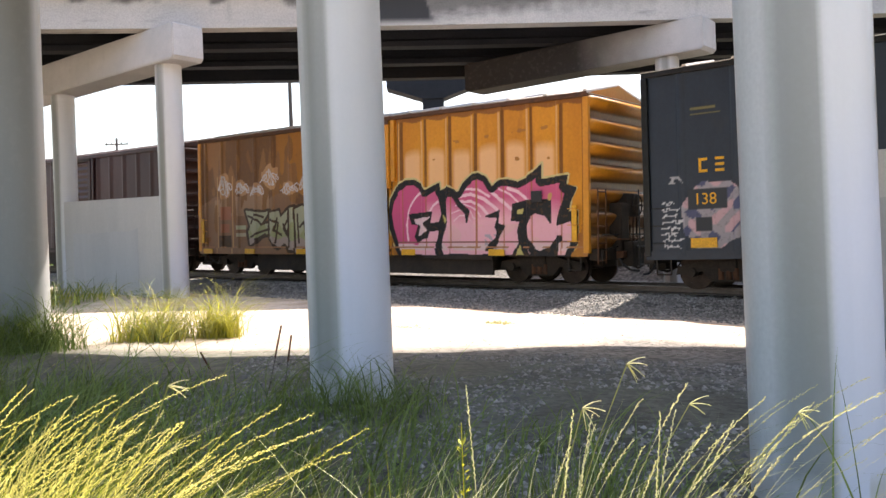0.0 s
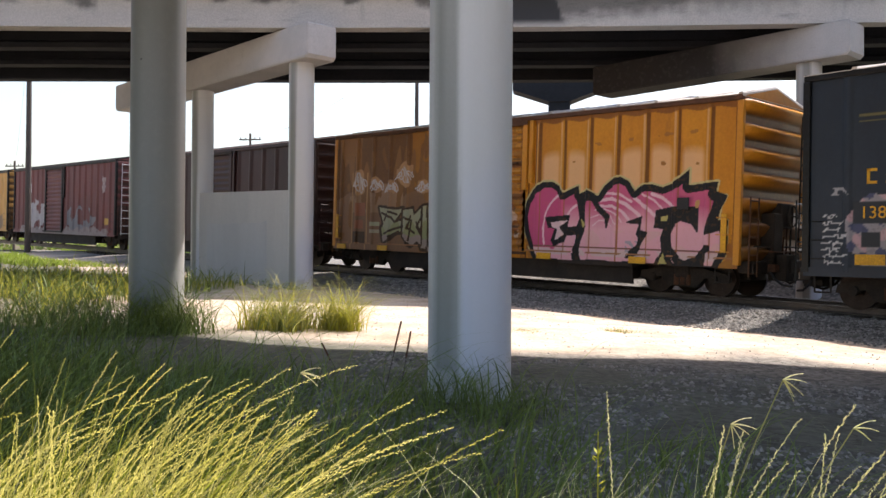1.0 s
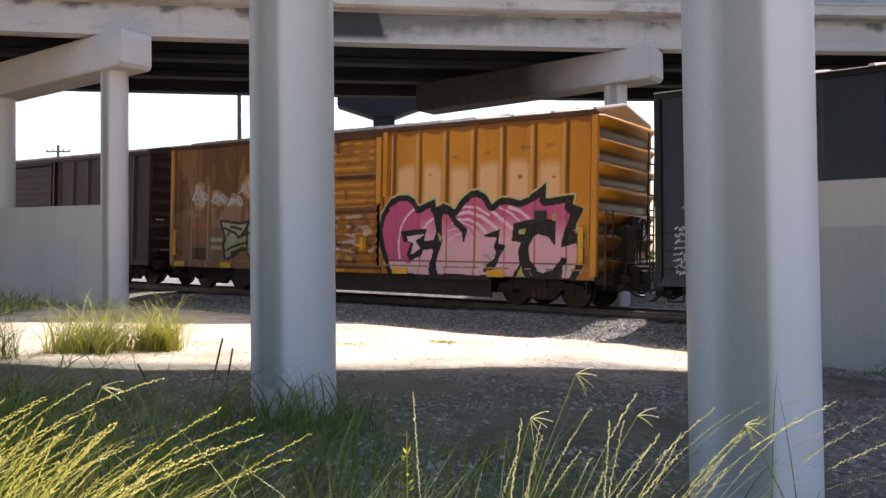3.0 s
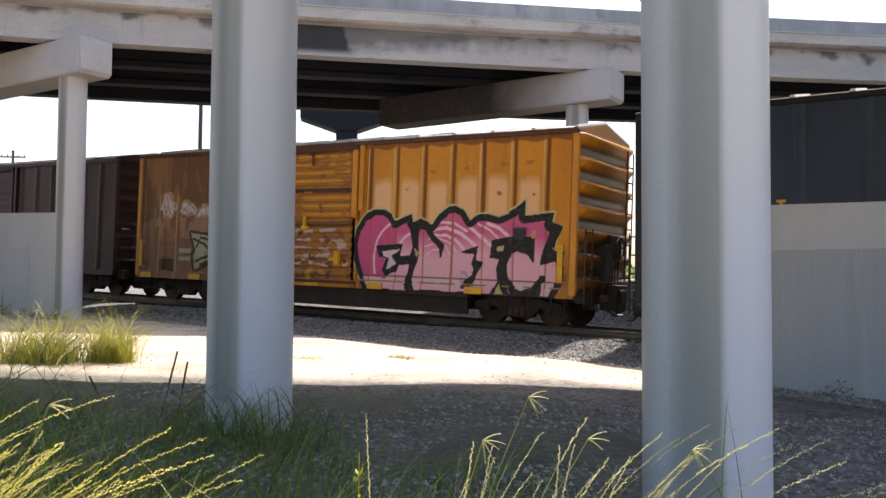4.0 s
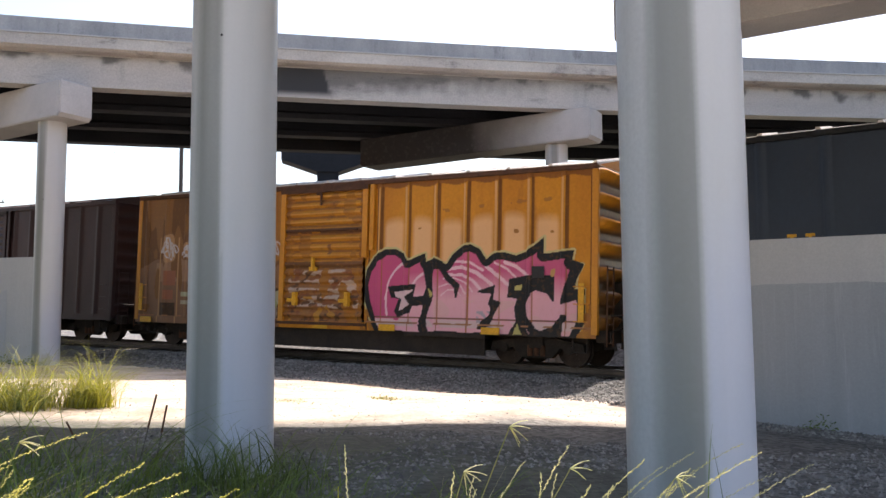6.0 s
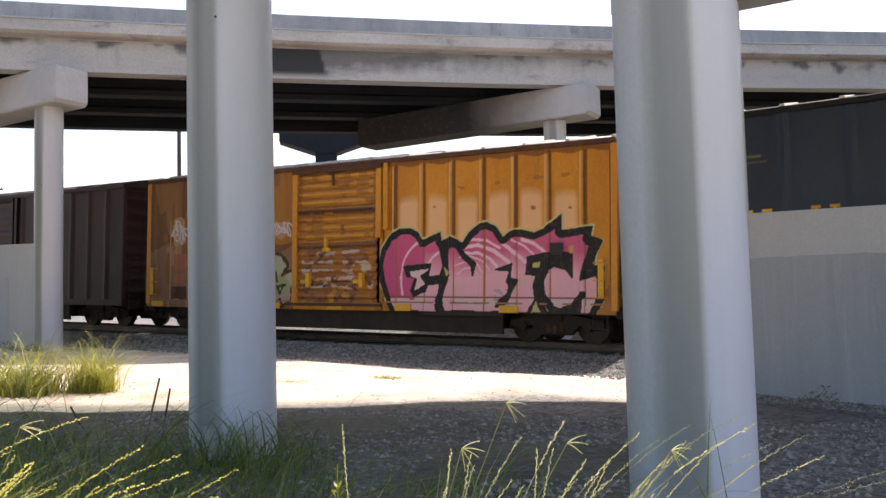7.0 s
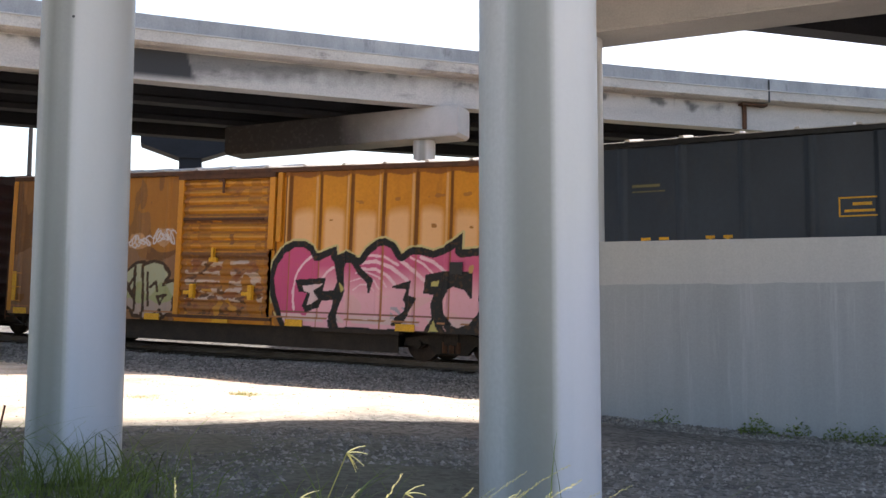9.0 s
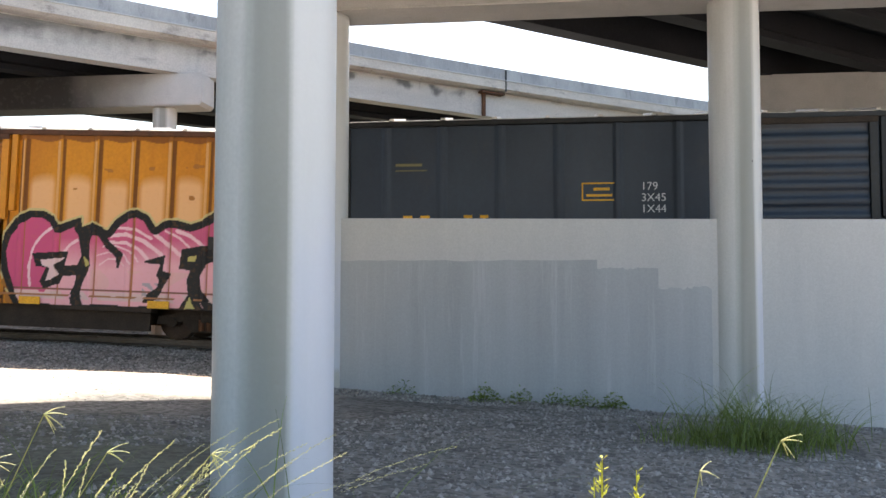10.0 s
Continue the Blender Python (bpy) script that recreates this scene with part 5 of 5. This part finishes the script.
def blades(name, label, roots, heights, width, curl, material, seg=5, wind=0.35, seed=1, kind="stuff", category="grass"):
    """Tapered grass blades that arch over, each a strip of small faces."""
    r = np.random.RandomState(seed)
    n = len(roots)
    a = r.uniform(0, 6.28, n)
    lx = np.cos(a) * curl * r.uniform(0.2, 1, n) + WIND[0] * wind * r.uniform(0.4, 1.3, n)
    ly = np.sin(a) * curl * r.uniform(0.2, 1, n) + WIND[1] * wind
    t = np.linspace(0, 1, seg + 1)
    h = heights / (1 - 0.42 * np.minimum(np.hypot(lx, ly), 0.45))
    bx = roots[:, None, 0] + (lx * h)[:, None] * t ** 2.0
    by = roots[:, None, 1] + (ly * h)[:, None] * t ** 2.0
    droop = np.hypot(lx, ly)[:, None] * 0.45
    bz = roots[:, None, 2] + h[:, None] * (t - droop * t ** 3)
    w = width * r.uniform(0.6, 1.3, n)[:, None] * (1 - t ** 1.6 * 0.93) * 0.5
    b = r.uniform(0, 3.14, n)
    ox, oy = np.cos(b)[:, None] * w, np.sin(b)[:, None] * w
    left = np.stack([bx - ox, by - oy, bz], -1)
    right = np.stack([bx + ox, by + oy, bz], -1)
    vs = np.stack([left, right], 2).reshape(-1, 3)
    i = (np.arange(n)[:, None] * (seg + 1) + np.arange(seg)[None]) * 2
    f = np.stack([i, i + 1, i + 3, i + 2], -1).reshape(-1, 4)
    o = raw(name, vs.tolist(), f.tolist(), material, smooth=True)
    return tagged(o, label, category, "", kind)


def heads(name, label, roots, heights, material, seed, spike=0.16, wind=0.5):
    """Seed stalks: a thin stem with small spikelets set in two rows along its arched top."""
    r = np.random.RandomState(seed)
    vs, fs = [], []
    for (x, y, z), h in zip(roots, heights):
        a = r.uniform(0, 6.28)
        lx = 0.12 * math.cos(a) + WIND[0] * wind * r.uniform(0.15, 1.45)
        ly = 0.12 * math.sin(a) + WIND[1] * wind
        L = math.hypot(lx, ly)
        h = h / (1 - 0.42 * min(L, 0.5))
        def pt(t):
            return Vector((x + lx * h * t ** 2.2, y + ly * h * t ** 2.2, z + h * (t - 0.42 * L * t ** 3.2)))
        side = Vector((-ly, lx, 0)).normalized() if L > 0 else Vector((1, 0, 0))
        side = (side * 0.4 + Vector((1, 0, 0))).normalized()
        ts = [0, 0.3, 0.5, 0.65, 0.75, 0.83, 0.9, 0.95, 1.0]
        k0 = len(vs)
        for t in ts:
            p, w = pt(t), 0.0016 * (1.25 - t)
            vs += [p - side * w, p + side * w]
        for k in range(len(ts) - 1):
            q = k0 + 2 * k
            fs.append((q, q + 1, q + 3, q + 2))
        s0 = max(1 - spike / h * r.uniform(0.8, 1.6), 0.72)
        m = int((1 - s0) * h / 0.0052)
        for k in range(m):
            t = s0 + (1 - s0) * (k + 0.5) / m
            p, q = pt(t), pt(min(t + 0.02, 1.05))
            d = (q - p).normalized()
            n = d.cross(Vector((r.uniform(-1, 1), r.uniform(-1, 1), 0.3))).normalized()
            sgn = 1 if k % 2 else -1
            ax = (d + n * sgn * 0.42).normalized()
            ln, wd = 0.0072 * r.uniform(0.6, 1.4), 0.0016
            e = ax.cross(Vector((0, 1, 0.2))).normalized() * wd
            k0 = len(vs)
            vs += [p, p + ax * ln * 0.5 + e, p + ax * ln, p + ax * ln * 0.5 - e]
            fs.append((k0, k0 + 1, k0 + 2, k0 + 3))
    o = raw(name, [tuple(v) for v in vs], fs, material)
    return tagged(o, label, "grass", "", "stuff")


def scatter(n, seed, place):
    r = np.random.RandomState(seed)
    out, hs = [], []
    while len(out) < n:
        q = place(r)
        if q is None:
            continue
        x, y, h = q
        out.append((x, y, earth_z(x, y) - 0.02))
        hs.append(h)
    return np.array(out), np.array(hs)


def tufts(n, seed, zone):
    """Centres of grass tufts on the bank, each with its own lean and vigour."""
    r = np.random.RandomState(seed)
    out = []
    while len(out) < n:
        x, y = r.uniform(-3.5, 1.5), r.uniform(1.1, 2.05)
        z = zone(math.degrees(math.atan2(x + 0.60, y)), r)
        if z:
            out.append((x, y, z, r.uniform(0.78, 1.02)))
    return out


def tall_side(a, r):
    """Reach of the grass by the bearing of its tips: tall and thick on one side only."""
    if a < -11:
        return 1.27
    if a < -5 and r.uniform() < 0.25:
        return 1.05
    return 0


def from_tufts(ts, lo, hi, spread):
    def f(r):
        x, y, z, k = ts[r.randint(len(ts))]
        x, y = x + r.normal(0, spread), y + r.normal(0, spread * 0.7)
        if y < 0.95 or y > 2.15:
            return None
        return x, y, max((z - earth_z(x, y)) * k * r.uniform(lo, hi), 0.2)
    return f


T1 = tufts(150, 5, tall_side)
q, h = scatter(4300, 11, from_tufts(T1, 0.62, 1.0, 0.055))
heads("seeding_grass", "tall sunlit seeding grass, yellow-green and wind-bent", q, h, G_HEAD, 21, 0.17, 0.40)
q, h = scatter(17000, 12, from_tufts(T1, 0.45, 0.98, 0.085))
blades("grass_leaves", "sunlit yellow-green grass leaves on the bank", q, h, 0.006, 0.35, G_LIT, 6, 0.42, 31)
q, h = scatter(1500, 16, from_tufts(T1, 0.6, 1.0, 0.08))
blades("straw_leaves", "pale straw-coloured grass blades bent by the wind", q, h, 0.0042, 0.4, G_STRAW, 7, 0.5, 35)


def low_side(a, r):
    return 0.98 if 6 < a < 27 and r.uniform() < 0.8 else 1.0 if -8 < a < 6 and r.uniform() < 0.6 else 0


T2 = tufts(85, 6, low_side)
q, h = scatter(2700, 17, from_tufts(T2, 0.75, 1.15, 0.07))
blades("arching_grass", "pale sunlit grass blades arching over the bank", q, h, 0.0042, 1.05, G_STRAW, 10, 0.6, 36)
q, h = scatter(1700, 18, from_tufts(T2, 0.6, 1.05, 0.07))
blades("low_leaves", "yellow-green grass leaves low on the bank", q, h, 0.007, 0.5, G_LIT, 6, 0.5, 37)
q, h = scatter(240, 19, from_tufts(T2, 0.6, 0.98, 0.07))
heads("low_seeding_grass", "sunlit seeding grass arching over the bank", q, h, G_STRAW, 22, 0.13, 1.0)
q, h = scatter(48, 20, lambda r: (r.uniform(0.05, 0.36), r.uniform(1.6, 1.85), r.uniform(0.98, 1.28)))
heads("seed_stalk_tuft", "tuft of pale seed stalks standing against a column", q, h, G_STRAW, 23, 0.15, 0.55)


def bank(r):
    x, y = r.uniform(-9, 5), r.uniform(-7, 2.6)
    k = noise.noise((x * 0.8, y * 0.8, 30))
    return (x, y, (r.uniform(0.10, 0.34) + 0.2 * max(k, 0))) if k > -0.35 + 0.08 * max(x, 0) else None


def bank_tuft(r):
    """Knee-high growth that thins out around the tall seeding grass."""
    x, y = r.uniform(-7.0, 1.8), r.uniform(0.35, 2.5)
    k = noise.noise((x * 1.1, y * 1.1, 41))
    if k < -0.3 + 0.25 * max(x, 0) or math.hypot(x, y) < 0.6:
        return None
    return x, y, r.uniform(0.2, 0.5) + 0.22 * max(k, 0) + (0.2 if x < -3.2 and y > 0.9 else 0)


q, h = scatter(6500, 65, bank_tuft)
blades("bank_tufts", "knee-high sunlit yellow-green grass round the seeding stalks", q, h, 0.009, 0.8, G_LIT, 5, 0.4, 66)
q, h = scatter(11000, 61, bank)
blades("bank_grass", "short sunlit yellow-green grass covering the bank", q, h, 0.012, 0.9, G_LIT, 4, 0.4, 62)


def shade(r):
    x, y = r.uniform(-8, 3.4), r.uniform(3.0, 9.6)
    d = 0.78 - 0.27 * (x + 0.8) - 0.13 * (y - 4)
    if noise.noise((x * 0.6, y * 0.6, 9)) * 0.7 + d < r.uniform(0, 1) * 1.3:
        return None
    k = 0.75 + 0.9 * noise.noise((x * 1.3, y * 1.3, 21))
    return x, y, max(r.uniform(0.4, 1.25) * k, 0.12) * (1.0 if x < -1 else 0.8) * (1.0 if y < 6 else 0.8 if x < -4.5 else 0.45)


q, h = scatter(14000, 13, shade)
blades("shaded_grass", "dark green grass in the shade of the overpass", q, h * 1.1, 0.014, 1.0, G_GREEN, 8, 0.6, 32)
q, h = scatter(150, 24, shade)
heads("shaded_seed_stalks", "thin pale seed stalks in the shade", q, h * 0.95, G_DRY, 25, 0.2, 0.6)


def clump(cx, cy, rad, hi):
    r0 = random.Random(int(cx * 100))
    tf = [(cx + rad * 0.8 * r0.uniform(-1, 1), cy + rad * 0.5 * r0.uniform(-1, 1), r0.uniform(0.38, 1.0)) for _ in range(26)]
    def f(r):
        x, y, k = tf[r.randint(len(tf))]
        return x + r.normal(0, rad * 0.3), y + r.normal(0, rad * 0.3), hi * k * r.uniform(0.3, 1.0)
    return f


for k, (cx, cy, rad, hi, n, m, lab) in enumerate((
        (-4.75, 14.3, 0.50, 1.3, 230, G_DRY, "sunlit clump of tall straw-coloured grass"), (-4.7, 14.35, 0.48, 1.2, 230, G_MEAD, "sunlit green grass among straw-coloured stalks"),
        (-3.8, 14.7, 0.34, 1.25, 110, G_DRY, "sunlit clump of tall straw-coloured grass"), (-3.75, 14.7, 0.38, 1.35, 230, G_MEAD, "sunlit green grass among straw-coloured stalks"),
        (-6.05, 13.2, 0.6, 1.5, 330, G_GREEN, "dark grass growing round a column base"), (-7.0, 12.9, 1.0, 1.5, 420, G_GREEN, "dark grass growing round a column base"), (-8.7, 13.5, 1.2, 1.2, 300, G_GREEN, "dark grass growing round a column base"),
        (-0.85, 8.4, 0.9, 0.95, 160, G_GREEN, "green grass growing round a column base"),
        (10.2, 7.6, 1.0, 1.35, 300, G_GREEN, "loose tuft of long green grass by the crash wall"), (11.4, 7.7, 0.8, 1.0, 150, G_GREEN, "loose tuft of long green grass by the crash wall"), (9.4, 8.0, 0.6, 0.7, 90, G_GREEN, "loose tuft of long green grass by the crash wall"),
        (1.1, 16.2, 0.25, 0.2, 120, G_DRY, "small dry straw-coloured tuft on bare earth"), (-0.6, 15.6, 0.3, 0.12, 90, G_DRY, "small dry straw-coloured tuft on bare earth"))):
    q, h = scatter(2 * n, 40 + k, clump(cx, cy, rad, hi))
    blades("grass_clump", lab, q, h, 0.013 if hi > 0.3 else 0.01, 1.5, m, 9, 0.35, 50 + k)


def meadow(r):
    x, y = r.uniform(-30, -9.2), r.uniform(11, 27)
    u, v = on(x, y)
    if v > 13.6 or v < 1 or noise.noise((x * 0.5, y * 0.5, 4)) < -0.25:
        return None
    k = noise.noise((x * 1.1, y * 1.1, 14))
    return (x, y, r.uniform(0.12, 0.5) + 0.7 * max(k, 0) * r.uniform(0.3, 1)) if k > -0.3 else None


q, h = scatter(4500, 14, meadow)
blades("meadow_grass", "rough sunlit yellow-green grass beyond the columns", q, h * 1.2, 0.022, 1.1, G_MEAD, 6, 0.35, 33)
q, h = scatter(1500, 44, meadow)
blades("meadow_straw", "dry straw-coloured grass among the green", q, h * 1.15, 0.012, 1.0, G_DRY, 6, 0.4, 63)
q, h = scatter(2000, 45, meadow)
blades("meadow_weeds", "dark green coarse grass among the straw", q, h * 1.5, 0.034, 1.1, G_GREEN, 6, 0.3, 64)
# low green mound by the tracks
def mound(r):
    x, y = r.uniform(-40, -13), r.uniform(26, 50)
    u, v = on(x, y)
    return (x, y, r.uniform(0.10, 0.25)) if 11.5 < v < 15.0 + noise.noise((u * 0.15, 0, 5)) and u < -36 else None
q, h = scatter(9000, 15, mound)
blades("verge_grass", "bright mown green verge beside the tracks", q, h, 0.03, 0.5, G_LAWN, 3, 0.1, 34)


def weed_row(cx, cy, n, seed):
    r = np.random.RandomState(seed)
    vs, fs = [], []
    for k in range(n):
        a, d = r.uniform(0, 6.28), 0.28 * math.sqrt(r.uniform(0, 1))
        c = Vector((cx + 1.3 * d * math.cos(a), cy + d * math.sin(a) * 0.5, 0))
        c.z = earth_z(c.x, c.y) + r.uniform(0.02, 0.36) * (1 - d / 0.35)
        e = Vector((r.uniform(-1, 1), r.uniform(-1, 1), r.uniform(-0.3, 0.8))).normalized()
        g = e.cross(Vector((r.uniform(-1, 1), r.uniform(-1, 1), 0.4))).normalized()
        s = r.uniform(0.02, 0.045)
        k0 = len(vs)
        vs += [c - e * s, c + g * s * 0.4, c + e * s, c - g * s * 0.4]
        fs.append((k0, k0 + 1, k0 + 2, k0 + 3))
    return tagged(raw("wall_weed", [tuple(v) for v in vs], fs, G_GREEN), "low leafy green weed at the foot of the crash wall", "weed", "", "stuff")


for k, uu in enumerate((-0.9, -0.3, 0.35, 0.8, 1.3, 3.3, -2.4)):
    p = uv(uu, 15.35)
    weed_row(p[0], p[1], (260, 110, 140, 180, 220, 240, 80)[k], 70 + k)
for k, (x, y) in enumerate(((-7.6, 24.2), (-8.4, 24.6), (-9.3, 25.4))):
    weed_row(x, y, 130, 90 + k)


def finger_grass(x, y, ztip, seed, lean):
    """One tall stalk that ends in a spread of finger-like seed spikes."""
    r = random.Random(seed)
    o = empty("finger_grass", "single dry stalk ending in finger-like seed spikes", "grass", None, "single seed stalks")
    z0 = earth_z(x, y)
    base, tip = Vector((x, y, z0)), Vector((x + lean, y + 0.05, ztip))
    bm = bmesh.new()
    pts = [base + (tip - base) * t + Vector((-lean * 0.9 * math.sin(t * math.pi), 0, 0.05 * math.sin(t * math.pi))) for t in (0, 0.25, 0.5, 0.7, 0.85, 1)]
    for a, b in zip(pts, pts[1:]):
        rod(bm, a, b, 0.0013, 5)
    part("stem", bm, G_DRY, o)
    sgn = 1 if lean >= 0 else -1
    for k in range(4 if seed % 2 else 5):
        bm = bmesh.new()
        a = 0.5 - k * r.uniform(0.30, 0.55)
        d = Vector((sgn * math.cos(a), r.uniform(-0.5, 0.5), math.sin(a)))
        q = tip.copy()
        ln = r.uniform(0.0055, 0.0085)
        for s in range(7):
            n = q + d.normalized() * ln
            rod(bm, q, n, 0.0016 * (1 - s * 0.09), 5)
            q = n
            d.z -= 0.08
        part("seed_spike", bm, G_STRAW, o)
    return o


for k, (x, y, z, ln) in enumerate(((0.40, 1.85, 1.205, 0.06), (0.52, 1.80, 1.135, 0.08), (0.73, 1.74, 1.135, 0.12), (-0.60, 1.82, 1.20, 0.05), (1.62, 0.92, 1.185, 0.12), (1.52, 1.04, 1.13, 0.05), (0.30, 1.86, 1.11, 0.04))):
    finger_grass(x - 2.2 * ln, y, z - 0.015 * (k % 3), k, 2.2 * ln)


def flower_weed(x, y, ztip, seed):
    o = empty("yellow_weed", "upright yellow-green flowering weed", "weed", None, "yellow weeds")
    r = random.Random(seed)
    z0 = earth_z(x, y)
    bm = bmesh.new()
    rod(bm, (x, y, z0), (x, y, ztip), 0.003, 6, 0.0012)
    part("stem", bm, YFLOW, o)
    vs, fs = [], []
    for k in range(90):
        t = r.uniform(0.45, 1)
        a = r.uniform(0, 6.28)
        w = 0.022 * (1.15 - t) + 0.006
        c = Vector((x + w * math.cos(a), y + w * math.sin(a), z0 + (ztip - z0) * t + 0.01))
        e = Vector((math.cos(a), math.sin(a), r.uniform(0.3, 1.4))).normalized() * r.uniform(0.006, 0.013)
        g = e.cross(Vector((0, 0, 1))).normalized() * 0.0035
        k0 = len(vs)
        vs += [tuple(c - e), tuple(c + g), tuple(c + e), tuple(c - g)]
        fs.append((k0, k0 + 1, k0 + 2, k0 + 3))
    tagged(raw("flower_spike", vs, fs, YFLOW, o), kind="stuff")


for k, (x, y, z) in enumerate(((0.03, 1.9, 1.09), (1.36, 1.21, 1.10), (1.39, 1.24, 1.115), (1.33, 1.20, 1.09), (1.44, 1.19, 1.095))):
    flower_weed(x, y, z, k)

# dry stalks standing against the bright earth
for k, (x, y, z, ln) in enumerate(((-1.9, 9.6, 0.72, 0.16), (-1.75, 9.7, 0.6, 0.1), (-2.6, 10.2, 0.4, -0.2))):
    o = empty("dry_stalk", "dark dry seed stalk", "weed", None, "dry stalks")
    bm = bmesh.new()
    rod(bm, (x, y, earth_z(x, y)), (x + ln, y, z), 0.004, 6)
    part("stem", bm, WOODP, o)
    part("seed_head", rods([((x + ln * 0.5, y, z * 0.55), (x + ln, y, z + 0.02))], 0.011, 7), RUST, o)

# ---- distance ----
def pole(x, y, top, label, arm):
    o = empty("utility_pole", label, "utility pole", None, "utility poles")
    z0 = earth_z(x, y) - 0.5
    bm = bmesh.new()
    rod(bm, (x, y, z0), (x, y, top), 0.17, 12, 0.12)
    part("shaft", bm, WOODP, o)
    if arm:
        part("crossarm", boxes((x - 1.2, x + 1.2, y - 0.06, y + 0.06, top - 0.7, top - 0.58)), WOODP, o)
        for s in (-1.05, -0.5, 0.5, 1.05):
            part("insulator", rods([((x + s, y, top - 0.58), (x + s, y, top - 0.4))], 0.05, 6), PLATE, o)
    return o


pole(-28.9, 45, 15.0, "dark timber utility pole beside the tracks", True)
pole(-9.6, 60, 17.0, "dark timber utility pole behind the train", True)
pole(-32, 89, 14.4, "distant utility pole with crossarm", True)
pole(-66, 100, 13.0, "distant utility pole with crossarm", True)
wires = empty("overhead_wire", "thin overhead line wires", "wire")
for a, b in (((-66, 100, 12.4), (-32, 89, 13.8)), ((-32, 89, 13.8), (-9.6, 60, 16.4)), ((-28.9, 45, 14.4), (-66, 100, 12.5))):
    cu = []
    A, B = Vector(a), Vector(b)
    for k in range(13):
        t = k / 12
        p = A.lerp(B, t)
        p.z -= 1.2 * math.sin(t * math.pi)
        cu.append(p)
    part("wire", rods(list(zip(cu, cu[1:])), 0.009, 5), PLATE, wires)
sg = empty("signal_cabinet", "small white trackside box on a post", "cabinet")
x, y = -22.8, 32.0
part("post", rods([((x, y, earth_z(x, y)), (x, y, 1.4))], 0.035, 8), WHITEP, sg)
part("box", boxes((x - 0.12, x + 0.12, y - 0.1, y + 0.1, 1.4, 1.95), bev=0.02), WHITEP, sg)
# far tree line
vs, fs = [], []
r = np.random.RandomState(8)
for k in range(9000):
    x = r.uniform(-220, 260)
    y = 190 + r.uniform(-6, 6)
    top = 5.5 + 3.0 * noise.noise((x * 0.05, 0, 0)) + 1.5 * noise.noise((x * 0.21, 3, 0))
    c = Vector((x, y, r.uniform(-1, max(top, 1.0))))
    e = Vector((r.uniform(-1, 1), r.uniform(-1, 1), r.uniform(-1, 1))).normalized() * r.uniform(0.5, 1.1)
    g = e.cross(Vector((r.uniform(-1, 1), 1, r.uniform(-1, 1)))).normalized() * 0.6
    k0 = len(vs)
    vs += [tuple(c - e), tuple(c + g), tuple(c + e), tuple(c - g)]
    fs.append((k0, k0 + 1, k0 + 2, k0 + 3))
tagged(raw("distant_trees", vs, fs, G_GREEN), "hazy far line of green trees", "trees", "", "stuff")


# ---- what moves ----
def motions():
    times = list(range(11))
    for car, off in CARS:
        rows = []
        for t in times:
            u = START + SPEED * t + SLOW * t * t + off
            za, zb = rail_z(u - 6.5), rail_z(u + 6.5)
            rows.append((t, pose(*uv(u, TRACK_V, (za + zb) / 2), 0, math.degrees(math.atan((za - zb) / 13)), YAW)))
        walk(car, rows)
    for w, x in WHEELS:
        walk(w, [(t, pose(x, 0, 0.42, 0, math.degrees((SPEED * t + SLOW * t * t) / 0.42), 0)) for t in times])


motions()
